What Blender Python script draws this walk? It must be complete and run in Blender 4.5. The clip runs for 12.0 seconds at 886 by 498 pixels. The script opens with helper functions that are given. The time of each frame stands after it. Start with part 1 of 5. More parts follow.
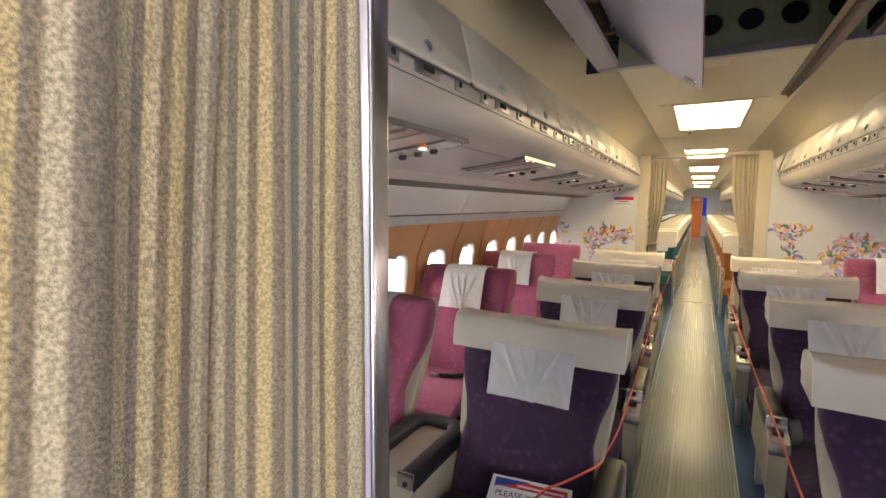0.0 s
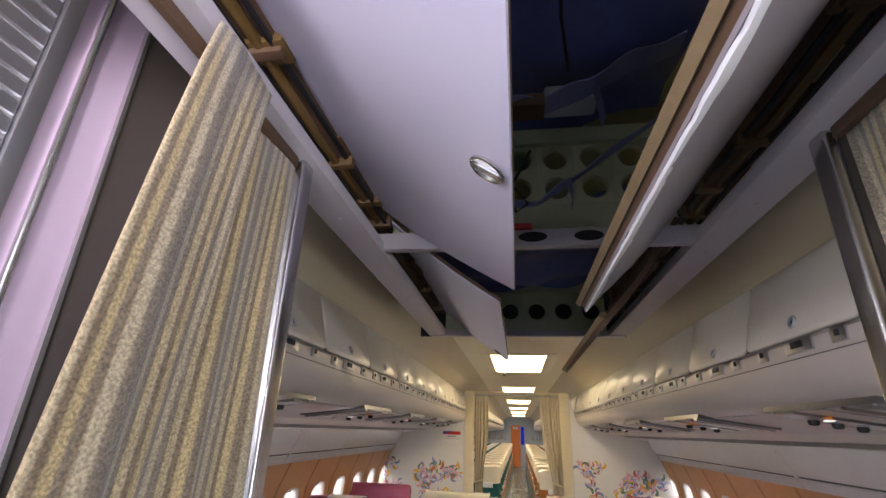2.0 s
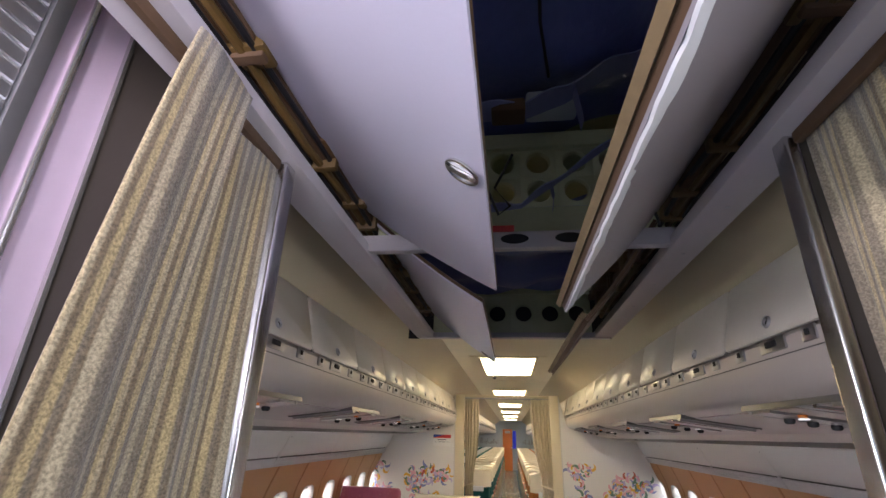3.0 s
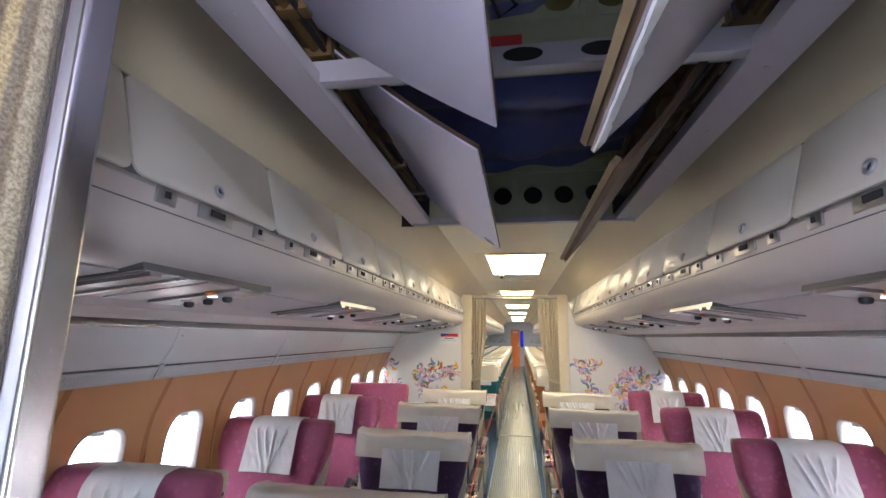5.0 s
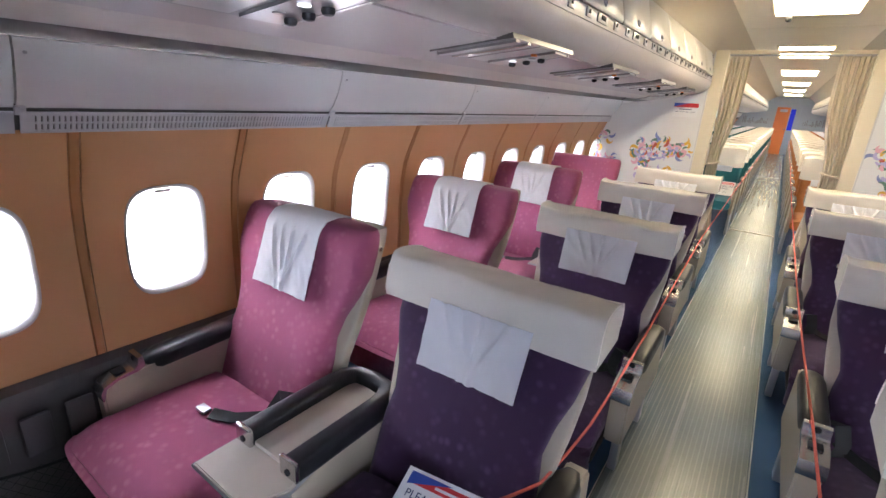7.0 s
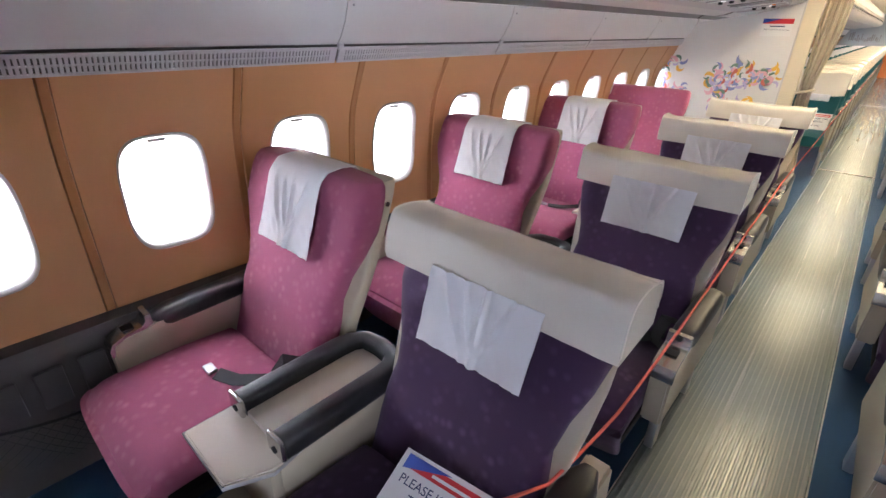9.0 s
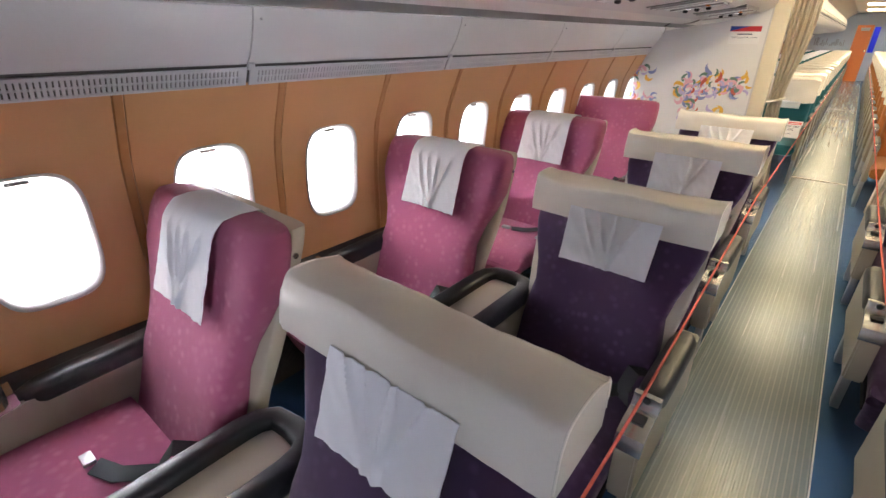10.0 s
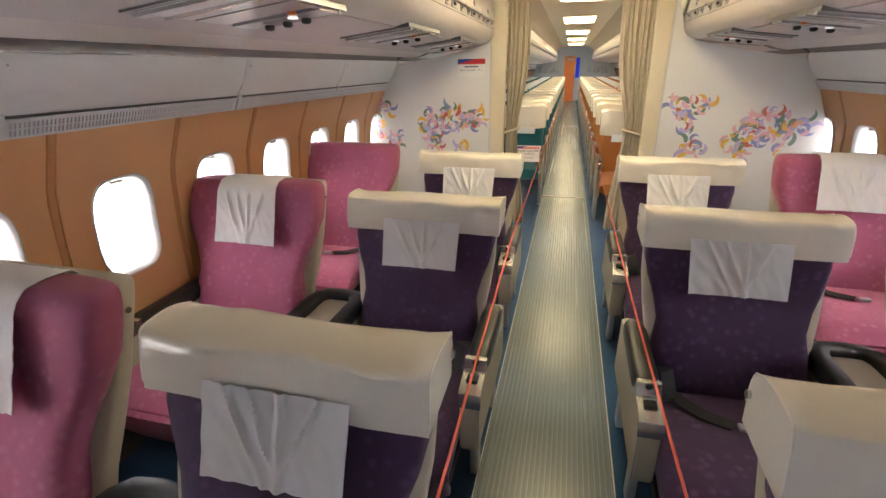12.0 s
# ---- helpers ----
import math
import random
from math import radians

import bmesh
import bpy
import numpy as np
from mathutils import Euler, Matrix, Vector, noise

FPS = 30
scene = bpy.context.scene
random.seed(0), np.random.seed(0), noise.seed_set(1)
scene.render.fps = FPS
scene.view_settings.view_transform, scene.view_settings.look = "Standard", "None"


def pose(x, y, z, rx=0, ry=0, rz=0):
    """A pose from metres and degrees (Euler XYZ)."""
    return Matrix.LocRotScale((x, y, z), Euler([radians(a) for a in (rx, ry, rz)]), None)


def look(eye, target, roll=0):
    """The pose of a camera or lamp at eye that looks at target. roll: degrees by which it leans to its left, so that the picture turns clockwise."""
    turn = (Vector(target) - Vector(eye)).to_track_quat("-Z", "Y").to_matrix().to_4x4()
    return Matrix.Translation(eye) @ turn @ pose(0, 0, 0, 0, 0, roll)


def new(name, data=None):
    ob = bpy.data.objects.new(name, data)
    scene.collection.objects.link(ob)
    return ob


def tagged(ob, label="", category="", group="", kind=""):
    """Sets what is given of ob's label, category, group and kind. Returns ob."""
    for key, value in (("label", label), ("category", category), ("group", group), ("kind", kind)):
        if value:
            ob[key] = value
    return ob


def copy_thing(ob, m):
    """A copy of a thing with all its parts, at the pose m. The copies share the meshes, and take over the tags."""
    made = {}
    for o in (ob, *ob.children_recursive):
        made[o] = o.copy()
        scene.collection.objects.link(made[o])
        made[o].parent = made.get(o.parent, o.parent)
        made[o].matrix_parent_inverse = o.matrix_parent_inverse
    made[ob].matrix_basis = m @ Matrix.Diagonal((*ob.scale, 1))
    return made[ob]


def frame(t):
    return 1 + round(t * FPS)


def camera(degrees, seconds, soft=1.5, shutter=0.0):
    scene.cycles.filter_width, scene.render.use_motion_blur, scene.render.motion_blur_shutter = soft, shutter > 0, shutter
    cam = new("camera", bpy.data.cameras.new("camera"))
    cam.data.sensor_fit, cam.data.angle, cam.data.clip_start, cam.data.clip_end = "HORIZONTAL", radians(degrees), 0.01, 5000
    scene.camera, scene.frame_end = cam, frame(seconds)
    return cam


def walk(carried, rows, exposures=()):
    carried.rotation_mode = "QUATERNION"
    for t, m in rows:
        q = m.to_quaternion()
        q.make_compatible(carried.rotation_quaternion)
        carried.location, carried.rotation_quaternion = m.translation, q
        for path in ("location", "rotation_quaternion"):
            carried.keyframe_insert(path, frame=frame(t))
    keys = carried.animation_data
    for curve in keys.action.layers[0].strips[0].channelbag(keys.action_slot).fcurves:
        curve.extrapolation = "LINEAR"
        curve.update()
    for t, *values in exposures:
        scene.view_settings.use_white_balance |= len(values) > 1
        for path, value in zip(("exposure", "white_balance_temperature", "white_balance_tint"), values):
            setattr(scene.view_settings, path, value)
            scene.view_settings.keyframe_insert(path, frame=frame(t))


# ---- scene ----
cam = camera(87.3, 12.0)
PATH = [
    (0, (-0.003, 1.656, 1.387), (-0.961, 3.401, 1.193), 0.5),
    (0.5, (0.009, 1.7, 1.42), (-0.756, 3.547, 1.449), 1.5),
    (1, (0.032, 1.582, 1.464), (-0.569, 3.465, 1.767), 2.3),
    (1.5, (0.031, 1.472, 1.504), (-0.412, 3.343, 2.054), 2.5),
    (2, (0.022, 1.433, 1.507), (-0.281, 3.273, 2.231), 2.0),
    (2.5, (0.036, 1.418, 1.5), (-0.243, 3.254, 2.242), 1.9),
    (4.5, (0.058, 1.592, 1.488), (-0.186, 3.482, 2.094), 0.9),
    (5, (0.055, 1.768, 1.465), (-0.262, 3.708, 1.831), 0.8),
    (5.5, (0.056, 1.924, 1.433), (-0.375, 3.874, 1.545), 0.8),
    (6, (0.005, 2.058, 1.432), (-0.627, 3.95, 1.282), 1.6),
    (6.5, (0.001, 2.183, 1.411), (-0.881, 3.933, 1.012), 2.7),
    (7, (0.034, 2.295, 1.405), (-1.042, 3.863, 0.784), 3.5),
    (7.5, (0.065, 2.343, 1.387), (-1.136, 3.726, 0.584), 3.0),
    (9.5, (-0.014, 2.672, 1.398), (-1.202, 4.026, 0.529), 0.8),
    (10, (-0.035, 2.85, 1.411), (-1.188, 4.251, 0.571), 0.5),
    (10.5, (-0.009, 3.086, 1.428), (-1.033, 4.614, 0.643), 0.5),
    (11, (-0.013, 3.291, 1.428), (-0.874, 4.937, 0.687), 0.0),
    (11.5, (-0.046, 3.536, 1.44), (-0.735, 5.272, 0.723), -0.5),
    (12, (-0.026, 3.748, 1.426), (-0.504, 5.549, 0.699), -0.9),
]
walk(cam, [(t, look(eye, target, roll)) for t, eye, target, roll in PATH], exposures=((0, 0.1, 7000, 10), (1, 0.2, 6800, 10), (2, -0.45, 6500, 12), (2.7, -0.5, 6400, 12), (4.4, -0.25, 6000, 12), (5.5, 0.3, 5700, 12), (6, 0.4, 5700, 12), (6.5, 0.38, 5700, 13), (7.5, 0.45, 5750, 14), (9.5, 0.45, 6000, 14), (10.5, 0.25, 6200, 12), (11.3, 0.25, 6300, 12), (12, 0.05, 6400, 11)))

# ---- world and large lights ----
world = bpy.data.worlds.new("world")
scene.world = world
world.use_nodes = True
wn = world.node_tree.nodes
sky = wn.new("ShaderNodeTexSky")
sky.sky_type, sky.sun_disc = "NISHITA", False
sky.sun_elevation, sky.sun_rotation = radians(38), radians(250)
world.node_tree.links.new(sky.outputs[0], wn["Background"].inputs[0])
wn["Background"].inputs[1].default_value = 0.10
sun = new("sun", bpy.data.lights.new("sun", "SUN"))
sun.data.energy, sun.data.angle, sun.data.color = 1.0, radians(12), (1.0, 0.96, 0.9)
sun.matrix_world = look((-6, 2, 6), (0, 5, 0))

WINDOW_GLOW = 40.0
LAMP_GLOW = 15.0
for side, watts in ((-1, 110), (1, 125)):
    d = new("doorway_daylight", bpy.data.lights.new("doorway_daylight", "AREA"))
    d.data.shape, d.data.size, d.data.size_y, d.data.energy, d.data.color = "RECTANGLE", 0.85, 1.7, watts, (0.86, 0.90, 1.0)
    d.matrix_world = look((side * 1.74 + 0.04, -0.10, 0.95), (0, 0.3, 1.0))

# added fill lamp, out of view, that brightens the galley and hatch; no real fixture
for side, watts in ((-1, 12),):
    g = new("galley_work_light", bpy.data.lights.new("galley_work_light", "AREA"))
    g.data.shape, g.data.size, g.data.size_y, g.data.energy, g.data.color, g.data.spread = "RECTANGLE", 0.6, 0.12, watts, (0.96, 0.88, 1.0), radians(130)
    g.matrix_world = look((side * 0.68 + 0.04, 0.95, 1.75), (-side * 0.75, 1.85, 1.95))

# added fill lamp, unseen, narrowed to lift the port galley panel and hatch cover
e = new("entry_light", bpy.data.lights.new("entry_light", "AREA"))
e.data.shape, e.data.size, e.data.energy, e.data.color, e.data.spread = "DISK", 0.22, 9, (0.97, 0.90, 1.0), radians(66)
e.matrix_world = look((-0.05, 0.50, 1.66), (-0.80, 1.62, 2.12))

# ---- materials ----


def material(name, colour, rough=0.5, metal=0.0, vary=0.12, grain=120.0, blotch=5.0, bump=0.05, coat=0.0, sheen=0.0, emit=None, strength=0.0):
    m = bpy.data.materials.new(name)
    m.use_nodes = True
    nt = m.node_tree
    b = nt.nodes["Principled BSDF"]
    b.inputs["Roughness"].default_value = rough
    b.inputs["Metallic"].default_value = metal
    b.inputs["Coat Weight"].default_value = coat
    b.inputs["Sheen Weight"].default_value = sheen
    if emit:
        b.inputs["Emission Color"].default_value = (*emit, 1)
        b.inputs["Emission Strength"].default_value = strength
    co = nt.nodes.new("ShaderNodeTexCoord")
    fine = nt.nodes.new("ShaderNodeTexNoise")
    fine.inputs["Scale"].default_value = grain
    fine.inputs["Detail"].default_value = 3
    big = nt.nodes.new("ShaderNodeTexNoise")
    big.inputs["Scale"].default_value = blotch
    big.inputs["Detail"].default_value = 4
    nt.links.new(co.outputs["Object"], fine.inputs["Vector"])
    nt.links.new(co.outputs["Object"], big.inputs["Vector"])
    mix = nt.nodes.new("ShaderNodeMix")
    mix.data_type = "RGBA"
    dark = tuple(c * (1 - vary) for c in colour)
    light = tuple(min(1, c * (1 + vary)) for c in colour)
    mix.inputs["A"].default_value = (*dark, 1)
    mix.inputs["B"].default_value = (*light, 1)
    add = nt.nodes.new("ShaderNodeMath")
    add.operation = "MULTIPLY_ADD"
    add.inputs[1].default_value = 0.35
    nt.links.new(fine.outputs["Fac"], add.inputs[0])
    scl = nt.nodes.new("ShaderNodeMath")
    scl.operation = "MULTIPLY"
    scl.inputs[1].default_value = 0.65
    nt.links.new(big.outputs["Fac"], scl.inputs[0])
    nt.links.new(scl.outputs[0], add.inputs[2])
    nt.links.new(add.outputs[0], mix.inputs["Factor"])
    nt.links.new(mix.outputs["Result"], b.inputs["Base Color"])
    if bump:
        bp = nt.nodes.new("ShaderNodeBump")
        bp.inputs["Strength"].default_value = bump
        bp.inputs["Distance"].default_value = 0.004
        nt.links.new(fine.outputs["Fac"], bp.inputs["Height"])
        nt.links.new(bp.outputs["Normal"], b.inputs["Normal"])
    return m


def upholstery(name, base, spot, scale=55.0, low=0.5, high=0.58, amount=1.0):
    """Woven cloth with small pale blossoms scattered over it."""
    m = material(name, base, rough=0.95, vary=0.22, grain=700, blotch=7, bump=0.25, sheen=0.12)
    nt = m.node_tree
    b = nt.nodes["Principled BSDF"]
    old = b.inputs["Base Color"].links[0].from_socket
    co = nt.nodes.new("ShaderNodeTexCoord")
    v = nt.nodes.new("ShaderNodeTexVoronoi")
    v.inputs["Scale"].default_value = scale
    nt.links.new(co.outputs["Object"], v.inputs["Vector"])
    r = nt.nodes.new("ShaderNodeMapRange")
    r.inputs["From Min"].default_value = 0.46
    r.inputs["From Max"].default_value = 0.16
    nt.links.new(v.outputs["Distance"], r.inputs["Value"])
    n = nt.nodes.new("ShaderNodeTexNoise")
    n.inputs["Scale"].default_value = 9.0
    nt.links.new(co.outputs["Object"], n.inputs["Vector"])
    r2 = nt.nodes.new("ShaderNodeMapRange")
    r2.inputs["From Min"].default_value = low
    r2.inputs["From Max"].default_value = high
    r2.inputs["To Max"].default_value = amount
    nt.links.new(n.outputs["Fac"], r2.inputs["Value"])
    mul = nt.nodes.new("ShaderNodeMath")
    mul.operation = "MULTIPLY"
    nt.links.new(r.outputs[0], mul.inputs[0])
    nt.links.new(r2.outputs[0], mul.inputs[1])
    mix = nt.nodes.new("ShaderNodeMix")
    mix.data_type = "RGBA"
    nt.links.new(mul.outputs[0], mix.inputs["Factor"])
    nt.links.new(old, mix.inputs["A"])
    mix.inputs["B"].default_value = (*spot, 1)
    nt.links.new(mix.outputs["Result"], b.inputs["Base Color"])
    return m


def striped(name, stops, rough=0.9, speckle=0.5):
    """Woven curtain: stripes across the cloth by its UV, with a nubbly speckle."""
    m = material(name, (0.5, 0.5, 0.5), rough=rough, bump=0.0, sheen=0.2)
    nt = m.node_tree
    b = nt.nodes["Principled BSDF"]
    uv = nt.nodes.new("ShaderNodeUVMap")
    sep = nt.nodes.new("ShaderNodeSeparateXYZ")
    nt.links.new(uv.outputs[0], sep.inputs[0])
    fr = nt.nodes.new("ShaderNodeMath")
    fr.operation = "FRACT"
    nt.links.new(sep.outputs["X"], fr.inputs[0])
    ramp = nt.nodes.new("ShaderNodeValToRGB")
    el = ramp.color_ramp.elements
    el[0].position, el[0].color = stops[0][0], (*stops[0][1], 1)
    el[1].position, el[1].color = stops[-1][0], (*stops[-1][1], 1)
    for p, c in stops[1:-1]:
        e = el.new(p)
        e.color = (*c, 1)
    nt.links.new(fr.outputs[0], ramp.inputs[0])
    co = nt.nodes.new("ShaderNodeTexCoord")
    n = nt.nodes.new("ShaderNodeTexNoise")
    n.inputs["Scale"].default_value = 340
    n.inputs["Detail"].default_value = 2
    nt.links.new(co.outputs["Object"], n.inputs["Vector"])
    r = nt.nodes.new("ShaderNodeMapRange")
    r.inputs["From Min"].default_value, r.inputs["From Max"].default_value = 0.35, 0.65
    r.inputs["To Min"].default_value = 1 - speckle
    r.inputs["To Max"].default_value = 1.1
    nt.links.new(n.outputs["Fac"], r.inputs["Value"])
    mix = nt.nodes.new("ShaderNodeMix")
    mix.data_type, mix.blend_type = "RGBA", "MULTIPLY"
    mix.inputs["Factor"].default_value = 1
    nt.links.new(ramp.outputs["Color"], mix.inputs["A"])
    nt.links.new(r.outputs[0], mix.inputs["B"])
    nt.links.new(mix.outputs["Result"], b.inputs["Base Color"])
    bp = nt.nodes.new("ShaderNodeBump")
    bp.inputs["Strength"].default_value, bp.inputs["Distance"].default_value = 0.5, 0.004
    nt.links.new(n.outputs["Fac"], bp.inputs["Height"])
    nt.links.new(bp.outputs["Normal"], b.inputs["Normal"])
    return m


M_BLUSH = upholstery("magenta_cloth", (0.335, 0.080, 0.158), (0.46, 0.160, 0.235), scale=31, low=0.36, high=0.64, amount=0.7)
M_PURPLE = upholstery("purple_cloth", (0.044, 0.017, 0.056), (0.100, 0.050, 0.120), scale=32, low=0.36, high=0.64, amount=0.75)
M_TEAL = upholstery("teal_cloth", (0.012, 0.115, 0.14), (0.03, 0.16, 0.19), scale=60, amount=0.5)
M_RUST = upholstery("rust_cloth", (0.36, 0.13, 0.03), (0.45, 0.2, 0.06), scale=60, amount=0.6)
M_VINYL = material("cream_vinyl", (0.78, 0.73, 0.65), rough=0.24, vary=0.07, grain=200, blotch=7, bump=0.08, coat=0.25)
M_LINEN = material("white_linen", (0.84, 0.84, 0.87), rough=0.9, vary=0.04, grain=900, blotch=14, bump=0.2)
M_SHELL = material("beige_plastic", (0.43, 0.38, 0.29), rough=0.45, vary=0.07, grain=300, bump=0.06)
M_CONSOLE = material("pale_beige_laminate", (0.56, 0.50, 0.43), rough=0.35, vary=0.05, grain=220, bump=0.04)
M_BLACK = material("black_leatherette", (0.008, 0.008, 0.010), rough=0.40, vary=0.2, grain=420, bump=0.18)
M_CHROME = material("brushed_steel", (0.62, 0.61, 0.6), rough=0.24, metal=1.0, vary=0.1, grain=260, bump=0.03)
M_CAP = material("satin_chrome_cap", (0.64, 0.63, 0.62), rough=0.26, metal=0.9, vary=0.08, grain=200, bump=0.03)
M_ALU = material("satin_aluminium", (0.50, 0.50, 0.52), rough=0.46, metal=0.9, vary=0.12, grain=90, bump=0.04)
M_PSUFRAME = material("service_panel_rim", (0.22, 0.215, 0.215), rough=0.3, metal=0.8, vary=0.2, grain=120, bump=0.05)
M_PSU = material("service_panel_metal", (0.42, 0.41, 0.42), rough=0.3, metal=0.95, vary=0.18, grain=120, bump=0.05)
# grey trim darkened: the shade of the recess is put into its colour
M_CHANNEL = material("grey_channel", (0.15, 0.14, 0.135), rough=0.5, vary=0.1, grain=150, bump=0.05)
M_OCHRE = material("ochre_rib_primer", (0.12, 0.07, 0.02), rough=0.45, vary=0.45, grain=40, blotch=9, bump=0.2)
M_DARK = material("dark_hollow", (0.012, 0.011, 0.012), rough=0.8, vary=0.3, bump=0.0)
M_WALL = material("tan_wall_lining", (0.50, 0.25, 0.105), rough=0.5, vary=0.10, grain=240, blotch=3.5, bump=0.07)
M_SEAM = material("dark_tan_strip", (0.36, 0.155, 0.05), rough=0.5, vary=0.12, grain=200, bump=0.05)
M_DADO = material("charcoal_side_panel", (0.065, 0.057, 0.058), rough=0.6, vary=0.25, grain=90, blotch=6, bump=0.12)
M_DIVIDER = material("dark_brown_divider", (0.035, 0.028, 0.020), rough=0.5, vary=0.2, grain=90, blotch=4, bump=0.05)
M_WHITE = material("off_white_plastic", (0.62, 0.60, 0.59), rough=0.42, vary=0.05, grain=150, blotch=4, bump=0.05)
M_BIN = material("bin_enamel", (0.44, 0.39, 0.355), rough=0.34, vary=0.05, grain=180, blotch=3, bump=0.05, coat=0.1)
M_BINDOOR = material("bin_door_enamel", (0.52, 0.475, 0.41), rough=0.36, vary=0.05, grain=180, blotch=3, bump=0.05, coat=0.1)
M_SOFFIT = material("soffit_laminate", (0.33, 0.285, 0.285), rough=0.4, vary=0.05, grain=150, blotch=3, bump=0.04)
M_GREY = material("grey_trim", (0.33, 0.32, 0.32), rough=0.45, vary=0.1, grain=150, bump=0.05)
M_DARKGREY = material("dark_grey_gap", (0.10, 0.095, 0.09), rough=0.6, vary=0.2, bump=0.0)
M_GRILLE = material("grey_vent_plastic", (0.54, 0.53, 0.54), rough=0.5, vary=0.06, grain=150, bump=0.05)
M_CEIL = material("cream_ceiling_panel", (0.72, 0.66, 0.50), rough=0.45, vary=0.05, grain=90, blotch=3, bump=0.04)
# cream toned well below the ceiling's: shade above the lockers is in this colour
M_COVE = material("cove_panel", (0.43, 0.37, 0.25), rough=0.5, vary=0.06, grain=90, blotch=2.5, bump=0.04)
M_RAIL = material("lilac_grey_rail", (0.45, 0.41, 0.42), rough=0.4, vary=0.05, grain=140, blotch=4, bump=0.04)
M_HATCH = material("hatch_skin", (0.62, 0.59, 0.70), rough=0.38, vary=0.04, grain=140, blotch=3, bump=0.04)
M_WOOD = material("raw_edge_board", (0.10, 0.055, 0.028), rough=0.75, vary=0.4, grain=60, blotch=9, bump=0.3)
M_RAWEDGE = material("pale_raw_edge", (0.20, 0.14, 0.07), rough=0.7, vary=0.35, grain=60, blotch=9, bump=0.25)
# darker, greyer version of hatch_skin for the starboard front cover
M_GREYSKIN = material("greyed_hatch_skin", (0.29, 0.26, 0.27), rough=0.45, vary=0.08, grain=140, blotch=4, bump=0.05)
M_GREEN = material("green_primer", (0.44, 0.45, 0.28), rough=0.55, vary=0.2, grain=70, blotch=5, bump=0.08)
M_BLUEBAG = material("dark_blue_insulation", (0.12, 0.145, 0.36), rough=0.35, vary=0.35, grain=40, blotch=4, bump=0.4)
M_STRAP = material("slate_strap", (0.22, 0.24, 0.42), rough=0.75, vary=0.2, grain=300, bump=0.2)
M_CABLE = material("black_cable", (0.01, 0.01, 0.012), rough=0.5, bump=0.0)
M_AMBER = material("stained_insulation", (0.12, 0.06, 0.02), rough=0.5, vary=0.6, grain=30, blotch=8, bump=0.4)
M_CARPET = material("blue_carpet", (0.010, 0.065, 0.16), rough=1.0, vary=0.25, grain=600, blotch=5, bump=0.6, sheen=0.2)
M_PART = material("white_partition_laminate", (0.76, 0.75, 0.74), rough=0.4, vary=0.03, grain=160, blotch=2.5, bump=0.03)
M_FRAME = material("cream_door_frame", (0.70, 0.62, 0.46), rough=0.42, vary=0.05, grain=120, bump=0.04)
M_CREAMCURTAIN = striped("cream_curtain", [(0.0, (0.58, 0.50, 0.37)), (0.3, (0.70, 0.62, 0.47)), (0.5, (0.56, 0.48, 0.35)), (0.75, (0.70, 0.62, 0.47)), (1.0, (0.58, 0.50, 0.37))], speckle=0.25)
GOLD, PALE, GREYC, BROWN = (0.52, 0.40, 0.20), (0.47, 0.39, 0.25), (0.25, 0.205, 0.145), (0.23, 0.17, 0.10)
M_CURTAIN = striped("striped_curtain", [(0.0, GREYC), (0.09, GREYC), (0.12, PALE), (0.22, PALE), (0.25, BROWN), (0.33, GREYC), (0.36, GOLD), (0.44, GOLD), (0.47, BROWN), (0.52, BROWN), (0.55, PALE), (0.64, GOLD), (0.66, GREYC), (0.74, GREYC), (0.77, PALE), (0.86, PALE), (0.89, GREYC), (1.0, GREYC)], speckle=0.42)
M_PINK = material("pink_galley_panel", (0.84, 0.66, 0.82), rough=0.4, vary=0.04, grain=120, blotch=3, bump=0.04)
M_ORANGEDOOR = material("orange_door", (0.72, 0.20, 0.045), rough=0.45, vary=0.06, grain=100, bump=0.04)
M_BLUECURT = material("bright_blue_panel", (0.01, 0.02, 0.55), rough=0.6, vary=0.1, emit=(0.02, 0.05, 1.0), strength=0.12)
M_ENDWALL = material("pale_blue_end_wall", (0.48, 0.52, 0.55), rough=0.5, vary=0.05, grain=80, bump=0.04)
M_LAMP = material("lit_diffuser", (0.9, 0.87, 0.78), rough=0.5, bump=0.0, emit=(1.0, 0.80, 0.46), strength=LAMP_GLOW)
M_SPOT = material("lit_reading_lens", (0.8, 0.8, 0.8), rough=0.2, bump=0.0, emit=(1.0, 0.95, 0.9), strength=1.3)
M_GLOW = material("bright_overcast", (0.9, 0.9, 0.9), rough=1.0, bump=0.0, emit=(0.95, 0.97, 1.0), strength=WINDOW_GLOW)
M_GROUNDGLOW = material("daylit_concrete", (0.5, 0.5, 0.5), rough=1.0, bump=0.0, emit=(1.0, 0.98, 0.95), strength=WINDOW_GLOW * 0.28)
M_ROPE = material("red_cord", (0.60, 0.10, 0.06), rough=0.7, vary=0.15, grain=900, bump=0.3)
M_PAPER = material("white_card", (0.80, 0.80, 0.80), rough=0.6, vary=0.02, bump=0.0)
M_INK = material("navy_print", (0.02, 0.03, 0.12), rough=0.6, bump=0.0)
M_REDINK = material("red_print", (0.62, 0.03, 0.04), rough=0.6, bump=0.0)
M_BLUEINK = material("blue_print", (0.02, 0.06, 0.35), rough=0.6, bump=0.0)
M_BELT = material("black_webbing", (0.012, 0.012, 0.014), rough=0.8, vary=0.2, grain=500, bump=0.3)
M_REDTAG = material("red_plastic", (0.5, 0.03, 0.03), rough=0.4, bump=0.0)
M_ORANGEB = material("amber_button", (0.75, 0.22, 0.02), rough=0.3, bump=0.0)


